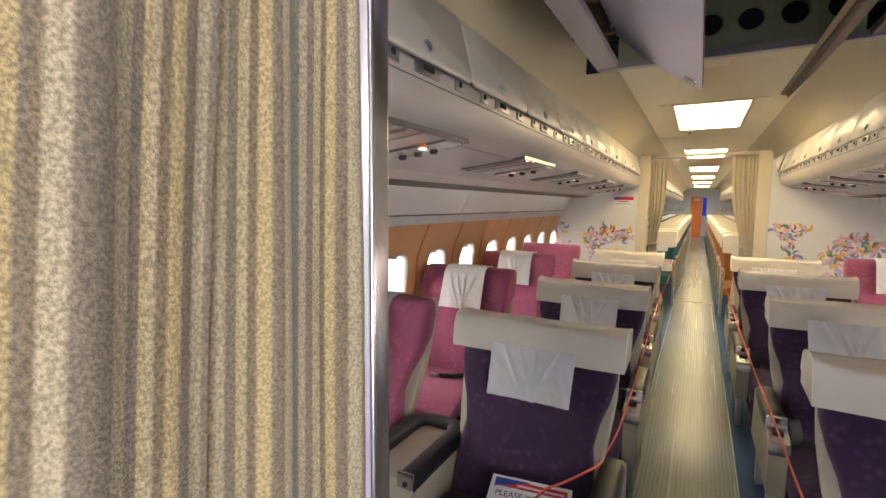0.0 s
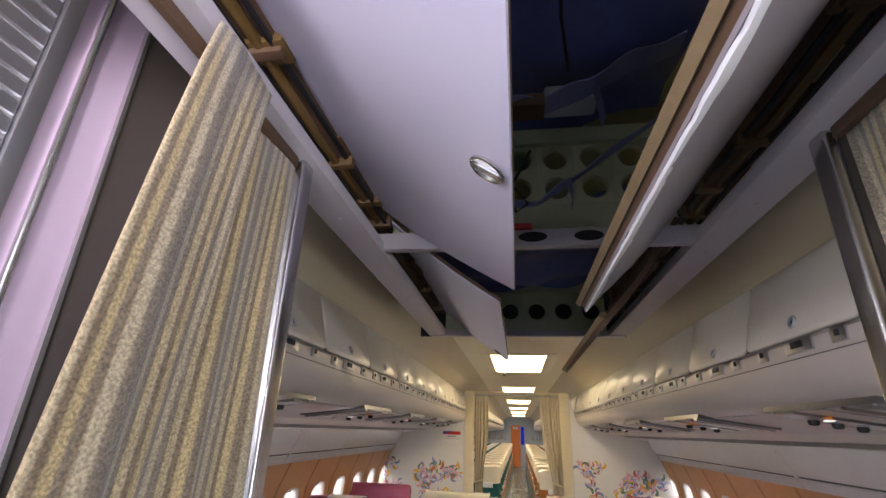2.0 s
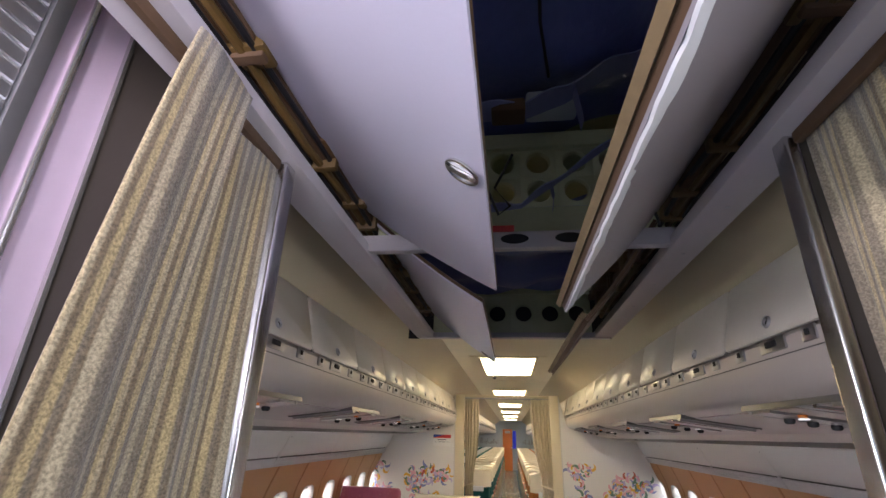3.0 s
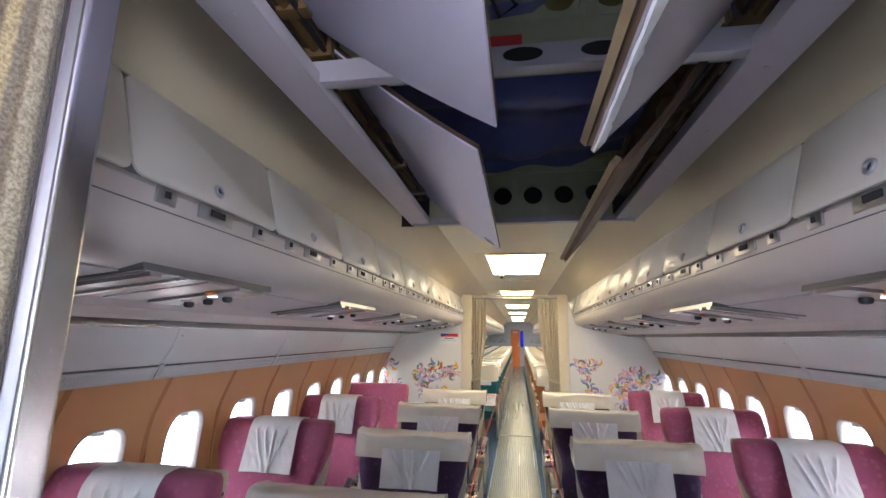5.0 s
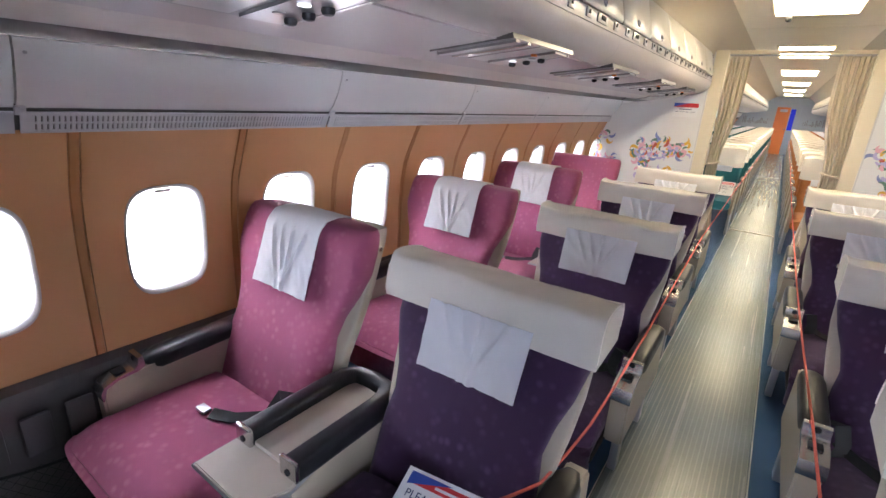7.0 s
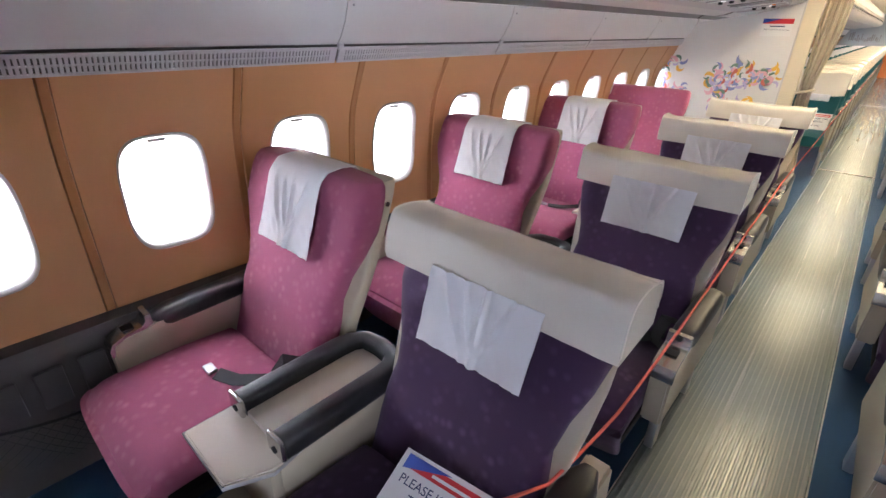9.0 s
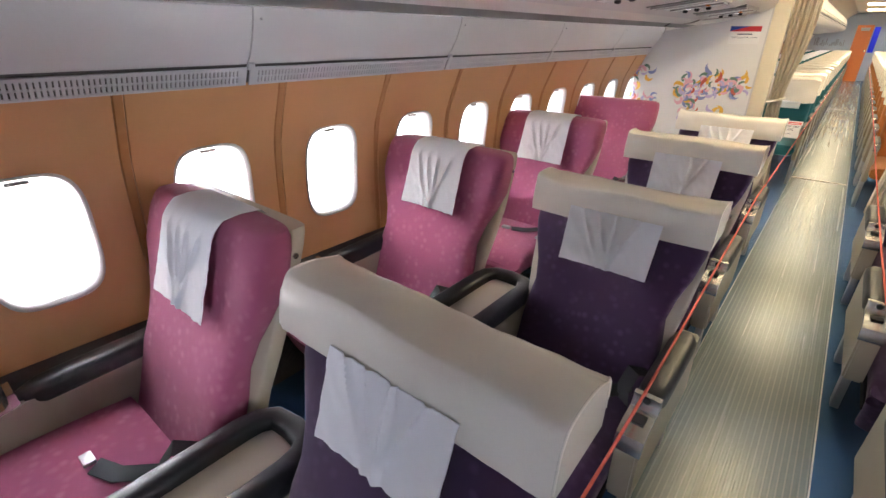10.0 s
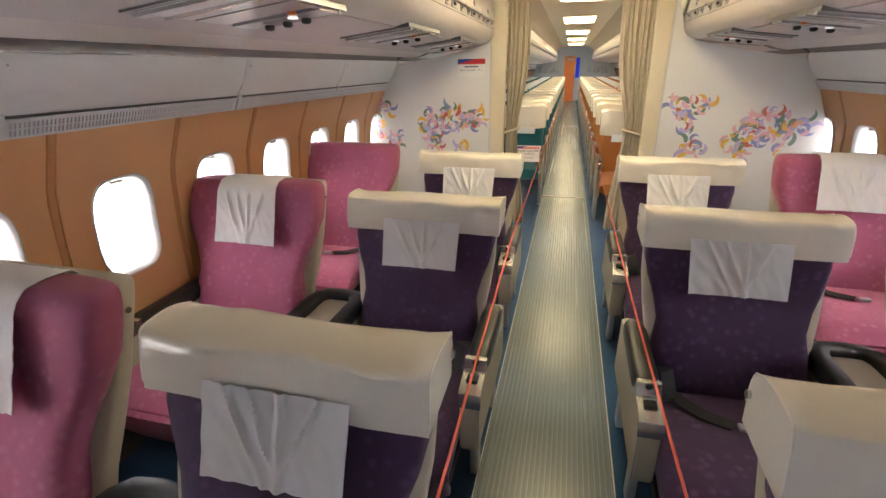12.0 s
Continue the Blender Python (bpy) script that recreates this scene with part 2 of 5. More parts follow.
def runner_material():
    """Clear ribbed vinyl runner over a pale underlay."""
    m = material("ribbed_clear_runner", (0.155, 0.195, 0.210), rough=0.4, vary=0.14, grain=60, blotch=2.2, bump=0.0)
    nt = m.node_tree
    b = nt.nodes["Principled BSDF"]
    base = b.inputs["Base Color"].links[0].from_socket
    co = nt.nodes.new("ShaderNodeTexCoord")

    def streaks(across, along, lo, hi):
        mp = nt.nodes.new("ShaderNodeMapping")
        mp.inputs["Scale"].default_value = (across, along, 1)
        nt.links.new(co.outputs["Object"], mp.inputs["Vector"])
        n = nt.nodes.new("ShaderNodeTexNoise")
        n.inputs["Scale"].default_value = 1.0
        n.inputs["Detail"].default_value = 4
        nt.links.new(mp.outputs[0], n.inputs["Vector"])
        r = nt.nodes.new("ShaderNodeMapRange")
        r.inputs["From Min"].default_value, r.inputs["From Max"].default_value = 0.35, 0.72
        r.inputs["To Min"].default_value, r.inputs["To Max"].default_value = lo, hi
        nt.links.new(n.outputs["Fac"], r.inputs["Value"])
        return r.outputs[0]
    nt.links.new(streaks(40, 0.4, 0.22, 0.29), b.inputs["Roughness"])
    sep = nt.nodes.new("ShaderNodeSeparateXYZ")
    nt.links.new(co.outputs["Object"], sep.inputs[0])
    last = sep.outputs["X"]
    for op, v in (("ADD", 0.243 + 0.5 * RIB), ("DIVIDE", RIB), ("FRACT", 0), ("SUBTRACT", 0.5), ("ABSOLUTE", 0)):
        q = nt.nodes.new("ShaderNodeMath")
        q.operation = op
        q.inputs[1].default_value = v
        nt.links.new(last, q.inputs[0])
        last = q.outputs[0]
    # lighter lines along the rib crests, uneven along the aisle
    crest = nt.nodes.new("ShaderNodeMapRange")
    crest.inputs["From Min"].default_value, crest.inputs["From Max"].default_value = 0.16, 0.08
    nt.links.new(last, crest.inputs["Value"])
    crest_mix = nt.nodes.new("ShaderNodeMath")
    crest_mix.operation = "MULTIPLY"
    nt.links.new(crest.outputs[0], crest_mix.inputs[0])
    nt.links.new(streaks(30, 0.35, 0.3, 0.6), crest_mix.inputs[1])
    mix = nt.nodes.new("ShaderNodeMix")
    mix.data_type = "RGBA"
    mix.inputs["B"].default_value = (0.29, 0.325, 0.33, 1)
    nt.links.new(crest_mix.outputs[0], mix.inputs["Factor"])
    nt.links.new(base, mix.inputs["A"])
    nt.links.new(mix.outputs["Result"], b.inputs["Base Color"])
    return m


RIB = 0.472 / 24
M_RUNNER = runner_material()


def glass_material():
    m = bpy.data.materials.new("window_glass")
    m.use_nodes = True
    b = m.node_tree.nodes["Principled BSDF"]
    b.inputs["Transmission Weight"].default_value = 1.0
    b.inputs["Roughness"].default_value = 0.02
    b.inputs["IOR"].default_value = 1.3
    return m


M_GLASS = glass_material()

# ---- mesh helpers ----


def mesh_object(name, bm, mat, parent=None, smooth=True, label=""):
    me = bpy.data.meshes.new(name)
    bm.normal_update()
    bm.to_mesh(me)
    bm.free()
    for m in (mat if isinstance(mat, (list, tuple)) else [mat]):
        me.materials.append(m)
    if smooth:
        me.shade_smooth()
        me.set_sharp_from_angle(angle=radians(38))
    ob = new(name, me)
    if parent:
        ob.parent = parent
    if label:
        ob["label"] = label
    return ob


def part(name, bm, mat, parent, label="", smooth=True):
    return mesh_object(name, bm, mat, parent, smooth, label)


def empty(name, at=(0, 0, 0)):
    ob = new(name)
    ob.empty_display_size = 0.05
    ob.location = at
    return ob


def box(bm, x0, x1, y0, y1, z0, z1, bevel=0.0, seg=2, m=None):
    made = bmesh.ops.create_cube(bm, size=1)["verts"]
    for v in made:
        v.co = Vector(((x0 + x1) / 2 + v.co.x * (x1 - x0), (y0 + y1) / 2 + v.co.y * (y1 - y0), (z0 + z1) / 2 + v.co.z * (z1 - z0)))
    if m:
        for v in made:
            v.co = m @ v.co
    if bevel:
        edges = list({e for v in made for e in v.link_edges})
        bmesh.ops.bevel(bm, geom=edges, offset=bevel, segments=seg, affect="EDGES", profile=0.6)
    return bm


def new_box(*a, **k):
    return box(bmesh.new(), *a, **k)


def rod(bm, p, q, r, n=10):
    p, q = Vector(p), Vector(q)
    turn = (q - p).to_track_quat("Z", "Y").to_matrix().to_4x4()
    bmesh.ops.create_cone(bm, cap_ends=True, segments=n, radius1=r, radius2=r, depth=(q - p).length, matrix=Matrix.Translation((p + q) / 2) @ turn)
    return bm


def loft(bm, rings, caps=True, closed=True):
    """Skins rings of equally many points."""
    made = [[bm.verts.new(p) for p in ring] for ring in rings]
    n = len(made[0])
    for a, b in zip(made, made[1:]):
        for i in range(n if closed else n - 1):
            bm.faces.new((a[i], a[(i + 1) % n], b[(i + 1) % n], b[i]))
    if caps and closed:
        bm.faces.new(list(reversed(made[0])))
        bm.faces.new(made[-1])
    return bm


def super_ring(n, a, b, power):
    """A rounded rectangle of half sizes a and b."""
    out = []
    for i in range(n):
        t = 2 * math.pi * (i + 0.5) / n
        c, s = math.cos(t), math.sin(t)
        out.append((a * math.copysign(abs(c) ** (2 / power), c), b * math.copysign(abs(s) ** (2 / power), s)))
    return out


def extrude_profile(bm, pts, y0, y1, steps=1):
    """A closed outline in x and z drawn out along y."""
    rings = [[(x, y0 + (y1 - y0) * k / steps, z) for x, z in pts] for k in range(steps + 1)]
    return loft(bm, rings)


def fix_normals(bm):
    bmesh.ops.recalc_face_normals(bm, faces=bm.faces)
    return bm


def tube(bm, pts, r, n=8):
    """A round cord along points."""
    pts = [Vector(p) for p in pts]
    rings = []
    for i, p in enumerate(pts):
        d = (pts[min(i + 1, len(pts) - 1)] - pts[max(i - 1, 0)]).normalized()
        side = d.cross(Vector((0, 0, 1)))
        side = side.normalized() if side.length > 1e-4 else Vector((1, 0, 0))
        up = side.cross(d)
        rings.append([p + side * r * math.cos(2 * math.pi * k / n) + up * r * math.sin(2 * math.pi * k / n) for k in range(n)])
    return loft(bm, rings)


def sheet(bm, rows, thick, nrm):
    """A thin cloth: a grid of points, given thickness along nrm."""
    off = Vector(nrm) * thick
    h, w = len(rows), len(rows[0])
    a = [[bm.verts.new(Vector(p)) for p in r] for r in rows]
    b = [[bm.verts.new(Vector(p) + off) for p in r] for r in rows]
    for i in range(h - 1):
        for j in range(w - 1):
            bm.faces.new((a[i][j], a[i + 1][j], a[i + 1][j + 1], a[i][j + 1]))
            bm.faces.new((b[i][j], b[i][j + 1], b[i + 1][j + 1], b[i + 1][j]))
    for i in range(h - 1):
        bm.faces.new((a[i][0], b[i][0], b[i + 1][0], a[i + 1][0]))
        bm.faces.new((a[i][-1], a[i + 1][-1], b[i + 1][-1], b[i][-1]))
    for j in range(w - 1):
        bm.faces.new((a[0][j], a[0][j + 1], b[0][j + 1], b[0][j]))
        bm.faces.new((a[-1][j], b[-1][j], b[-1][j + 1], a[-1][j + 1]))
    return bm


# ---- the plan ----
CX = 0.04            # middle of the cabin
FRONT, DIVIDER, AFT, END = -0.9, 2.10, 7.75, 26.0
CEILING = 2.17
WIN_PITCH, WIN_FIRST = 0.522, 3.05
ROWS = (3.39, 4.47, 5.55, 6.63)
SEAT_WIDE = 1.08     # the seats' own widths over the drawn ones
SEAT_LOW = 0.097     # how far cushions and arms sit below the drawn ones


def wall_x(z):
    """Half width of the lining at height z."""
    pts = ((0.0, 1.66), (0.475, 1.745), (0.85, 1.745), (1.05, 1.715), (1.27, 1.62))
    for (za, xa), (zb, xb) in zip(pts, pts[1:]):
        if z <= zb:
            return xa + (xb - xa) * (z - za) / (zb - za)
    return pts[-1][1]


# ---- floor ----
floor = mesh_object("floor", new_box(CX - 1.9, CX + 1.9, FRONT, END, -0.06, 0.0), M_CARPET, smooth=False)
tagged(floor, "deep blue carpet covering the cabin floor", "floor", kind="structure")


def runner(y0, y1):
    """A length of ribbed runner."""
    bm = bmesh.new()
    ribs = 24
    pts = []
    for k in range(ribs + 1):
        x = -0.243 + 0.472 * k / ribs
        pts += [(x - 0.0062, 0.0100), (x - 0.0024, 0.0113), (x + 0.0024, 0.0113), (x + 0.0062, 0.0100)]
    pts += [(0.236, 0.001), (-0.248, 0.001)]
    extrude_profile(bm, pts, y0, y1)
    fix_normals(bm)
    ob = mesh_object("aisle_runner", bm, M_RUNNER, smooth=False)
    for xe in (-0.2505, 0.2385):
        part("edge_binding", new_box(xe - 0.002, xe + 0.002, y0, y1, 0.001, 0.0115, 0.001, 1), M_WHITE, ob, "pale bound edge")
    tagged(ob, "clear ribbed vinyl runner lying along the aisle carpet", "floor runner", group="aisle runners")
    return ob


runner(0.2, 9.1375)
runner(9.1625, 16.1)
runner(16.125, 25.6)
for yj in (9.15, 16.1125):
    j = mesh_object("runner_joint", new_box(-0.245, 0.235, yj - 0.011, yj + 0.011, 0.001, 0.0155, 0.002), M_WHITE)
    tagged(j, "white joint strip between two floor runners", "joint strip")

# ---- side walls with windows ----


def window_hole(n=36, hw=0.134, hh=0.193, power=3.6):
    return super_ring(n, hw, hh, power)


def wall_panel_mesh(side, mat):
    """One lining panel with its window opening, centred on y = 0."""
    bm = bmesh.new()
    zc, half, z0, z1 = 0.857, WIN_PITCH / 2 - 0.0165, 0.475, 1.262
    hole = window_hole()
    n = len(hole)
    rings = []
    for f in (0.0, 0.35, 0.7, 1.0):
        ring = []
        for (a, b) in hole:
            t = math.atan2(b, a)
            c, s = math.cos(t), math.sin(t)
            top = (z1 - zc) if s > 0 else (zc - z0)
            k = min(half / max(abs(c), 1e-6), top / max(abs(s), 1e-6))
            ring.append((a + (c * k - a) * f, zc + b + (s * k - b) * f))
        rings.append(ring)
    # corners of the panel
    for cx, cz in ((half, z1), (-half, z1), (-half, z0), (half, z0)):
        i = min(range(n), key=lambda q: (rings[-1][q][0] - cx) ** 2 + (rings[-1][q][1] - cz) ** 2)
        rings[-1][i] = (cx, cz)

    def put(y, z, dx=0.0):
        return (side * (wall_x(z) + dx), y, z)
    # rounded lip, then the reveal that runs out to the pane
    lip = [put(y * 1.0, zc + (z - zc) * 1.0) for y, z in rings[0]]
    deep = [put(y * 0.93, zc + (z - zc) * 0.94, 0.05) for y, z in rings[0]]
    deeper = [put(y * 0.90, zc + (z - zc) * 0.91, 0.10) for y, z in rings[0]]
    back = [put(y, z, 0.03) for y, z in rings[-1]]
    loft(bm, [back] + [[put(y, z) for y, z in r] for r in reversed(rings[1:])] + [lip, [put(y, z, 0.012) for y, z in rings[0]]], caps=False)
    fix_normals(bm)
    me = bpy.data.meshes.new("panel")
    bm.to_mesh(me)
    bm.free()
    me.materials.append(mat)
    me.shade_smooth()
    me.set_sharp_from_angle(angle=radians(50))
    return me


def ring_mesh(side, name, grow, depth0, depth1, wide, mat):
    """A rounded window surround."""
    bm = bmesh.new()
    zc = 0.857
    hole = window_hole()

    def put(f, dx):
        return [(side * (wall_x(zc + b * f) + dx), a * f, zc + b * f) for a, b in hole]
    loft(bm, [put(grow, depth0), put(grow + wide, depth0 - 0.004), put(grow + wide, depth0 - 0.008), put(grow, depth0 - 0.009), put(grow - 0.035, 0.02), put(grow - 0.07, 0.06), put(grow - 0.09, depth1 + 0.02)], caps=False)
    fix_normals(bm)
    me = bpy.data.meshes.new(name)
    bm.to_mesh(me)
    bm.free()
    me.materials.append(mat)
    me.shade_smooth()
    return me


def pane_mesh(side):
    bm = bmesh.new()
    zc = 0.857
    hole = window_hole()
    loft(bm, [[(side * (wall_x(zc + b * 0.91) + d), a * 0.91, zc + b * 0.91) for a, b in hole] for d in (0.090, 0.094)])
    fix_normals(bm)
    me = bpy.data.meshes.new("pane")
    bm.to_mesh(me)
    bm.free()
    me.materials.append(M_GLASS)
    return me


for side, word in ((-1, "port"), (1, "starboard")):
    wall = empty("wall_" + word, (CX, 0, 0))
    tagged(wall, "tan moulded cabin wall lining with rounded windows", "wall", kind="structure")
    pm = wall_panel_mesh(side, M_WALL)
    rm = ring_mesh(side, "window_surround", 1.0, 0.0, 0.09, 0.045, M_WHITE)
    gm = pane_mesh(side)
    lip_bm = new_box(-0.028, 0.028, -0.006, 0.006, -0.006, 0.006, 0.003)
    bmesh.ops.transform(lip_bm, matrix=Matrix.Translation((side * (wall_x(1.03) + 0.02), 0, 1.034)) @ Matrix.Rotation(radians(90), 4, "Z"), verts=lip_bm.verts)
    lm = bpy.data.meshes.new("shade_handle")
    lip_bm.to_mesh(lm)
    lip_bm.free()
    lm.materials.append(M_WHITE)
    strip_bm = bmesh.new()
    zs = [0.475 + (1.262 - 0.475) * k / 8 for k in range(9)]
    cut = ((-0.034, 0.02), (-0.0145, 0.020), (-0.0140, 0.002), (-0.011, -0.002), (0.011, -0.002), (0.0140, 0.002), (0.0145, 0.020), (0.034, 0.02))
    loft(strip_bm, [[(side * (wall_x(z) + dx), dy, z) for dy, dx in cut] for z in zs], caps=False, closed=False)
    fix_normals(strip_bm)
    sm = bpy.data.meshes.new("strip")
    strip_bm.to_mesh(sm)
    strip_bm.free()
    sm.materials.append(M_SEAM)
    k = -2
    while WIN_FIRST + k * WIN_PITCH < END - 0.3:
        y = WIN_FIRST + k * WIN_PITCH
        k += 1
        p = new("panel", pm)
        p.parent, p.location = wall, (0, y, 0)
        s_ = new("seam_strip", sm)
        s_.parent, s_.location = wall, (0, y - WIN_PITCH / 2, 0)
        w = new("window", rm)
        w.parent, w.location = wall, (0, y, 0)
        g = new("pane", gm)
        g.parent = w
        g.visible_shadow = False
        h_ = new("shade_handle", lm)
        h_.parent = w
    y0 = DIVIDER + 0.026
    bm = bmesh.new()
    loft(bm, [[(side * x, y, z) for x, z in ((1.66, 0.0), (1.725, 0.25), (1.742, 0.47), (1.752, 0.47), (1.735, 0.25), (1.70, 0.0))] for y in (y0, END)])
    fix_normals(bm)
    d = mesh_object("dado", bm, M_DADO)
    d.location = (CX, 0, 0)
    tagged(d, "dark charcoal lower side panel under the windows", "wall panel", kind="structure")
    bm = bmesh.new()
    loft(bm, [[(side * x, y, z) for x, z in ((1.690, 0.462), (1.694, 0.486), (1.742, 0.496), (1.744, 0.466))] for y in (y0, END)])
    fix_normals(bm)
    led = mesh_object("trim", bm, M_DADO)
    led.location = (CX, 0, 0)
    tagged(led, "dark ledge along the foot of the wall lining", "trim", kind="structure")
    # front wall stretch beside the galley, closed
    bm = bmesh.new()
    for ya, yb, za in ((FRONT, -0.56, 0.0), (0.36, DIVIDER + 0.02, 0.0), (-0.56, 0.36, 1.86)):
        box(bm, *sorted((side * 1.70, side * 1.80)), ya, yb, za, 1.95)
    f = mesh_object("wall_front_" + word, bm, M_WALL, smooth=False)
    f.location = (CX, 0, 0)
    tagged(f, "plain tan wall beside the galley", "wall", kind="structure")
    # sky glow outside the windows
    for za, zb, mat, what in ((0.80, 1.22, M_GLOW, "bright overcast sky outside the windows"), (0.50, 0.796, M_GROUNDGLOW, "pale daylit apron outside the windows")):
        b = mesh_object("backdrop_" + word, new_box(1.90, 1.91, 2.2, END, za, zb), mat, smooth=False)
        b.location = (CX if side > 0 else CX - 3.81, 0, 0)
        tagged(b, what, "sky", kind="structure")

# ---- roof skin that closes the cabin ----
bm = bmesh.new()
arc = [(1.80, 1.24), (1.78, 1.6), (1.62, 2.05), (1.3, 2.45), (0.8, 2.75), (0.0, 2.86)]
outer = [(x, z) for x, z in arc] + [(-x, z) for x, z in reversed(arc[:-1])]
inner = [(x * 0.975, z - 0.03) for x, z in reversed(outer)]
extrude_profile(bm, outer + inner, FRONT, END)
fix_normals(bm)
roof = mesh_object("ceiling", bm, M_GREEN, smooth=False)
roof.location = (CX, 0, 0)
tagged(roof, "green-primed fuselage skin above the ceiling panels", "ceiling", kind="structure")
for nm, y0, y1 in (("wall_fore", FRONT - 0.06, FRONT), ("wall_aft_end", END, END + 0.06)):
    w = mesh_object(nm, new_box(CX - 1.82, CX + 1.82, y0, y1, 0.0, 2.86), M_ENDWALL, smooth=False)
    tagged(w, "plain pale bulkhead that closes the cabin", "wall", kind="structure")

# ---- vent grilles, valance panels and overhead bins ----


def grille_mesh(length):
    """A sloping vent strip with two rows of slots cut as bars. Local: y along, u across the slope."""
    bm = bmesh.new()
    box(bm, 0, 0.006, 0, length, -0.003, 0.004)
    box(bm, 0, 0.006, 0, length, 0.048, 0.058)
    box(bm, 0, 0.006, 0, length, 0.0235, 0.0275)
    n = int(length / 0.0125)
    for k in range(n + 1):
        y = length * k / n
        w = 0.0040 if 0 < k < n else 0.014
        y = min(max(y, w), length - w)
        box(bm, 0.0005, 0.0055, y - w, y + w, 0.004, 0.048)
    return bm


def valance_profile():
    return [(1.585, 1.318), (1.560, 1.345), (1.530, 1.395), (1.508, 1.452), (1.503, 1.480), (1.52, 1.485), (1.56, 1.44), (1.60, 1.33)]


BIN = [(1.52, 1.562), (1.44, 1.553), (1.425, 1.525), (1.40, 1.510), (1.36, 1.508), (1.29, 1.520), (1.235, 1.541), (1.02, 1.562), (0.97, 1.566), (0.78, 1.592), (0.735, 1.604), (0.700, 1.628), (0.684, 1.66), (0.681, 1.69), (0.682, 1.742), (0.700, 1.75), (0.755, 1.965), (0.80, 1.985), (1.2, 1.95), (1.52, 1.55)]


def face_point(u, y, out=0.0):
    """A point on the leaning bin door face; u runs from its foot to its head."""
    x = 0.684 + (0.738 - 0.684) * u
    z = 1.752 + (1.960 - 1.752) * u
    nrm = Vector((-(1.960 - 1.752), 0.738 - 0.684)).normalized()
    return x + nrm.x * out, y, z + nrm.y * out


def rounded_panel(bm, put, w, h, r, thick, n=6):
    """A panel w by h with round corners, placed by put(a, b, out)."""
    pts = []
    for cx, cy, a0 in ((w - r, h - r, 0), (r, h - r, 90), (r, r, 180), (w - r, r, 270)):
        for k in range(n + 1):
            t = radians(a0 + 90 * k / n)
            pts.append((cx + r * math.cos(t), cy + r * math.sin(t)))
    mid = (w / 2, h / 2)

    def ring(s, out):
        return [put(mid[0] + (a - mid[0]) * (1 - 2 * s / w), mid[1] + (b - mid[1]) * (1 - 2 * s / h), out) for a, b in pts]
    loft(bm, [ring(0, 0), ring(0, thick * 0.6), ring(thick * 0.5, thick)])
    return bm


def ring_solid(bm, centre, normal, r_out, r_in, depth, n=20):
    c, nn = Vector(centre), Vector(normal).normalized()
    t = nn.orthogonal().normalized()
    s = nn.cross(t)

    def circle(r, d):
        return [c + nn * d + (t * math.cos(2 * math.pi * k / n) + s * math.sin(2 * math.pi * k / n)) * r for k in range(n)]
    loft(bm, [circle(r_out, 0), circle(r_out, depth * 0.7), circle(r_out * 0.93, depth), circle(r_in * 1.08, depth), circle(r_in, depth * 0.7), circle(r_in, 0.0005)], caps=False)
    return bm


def disc(bm, centre, normal, r, n=20, depth=0.002):
    c, nn = Vector(centre), Vector(normal).normalized()
    rod(bm, c, c + nn * depth, r, n)
    return bm


BIN_PITCH, BIN_FIRST, KNOB = 0.520, 2.996, 0.247   # first whole door starts here; KNOB: its knob from there


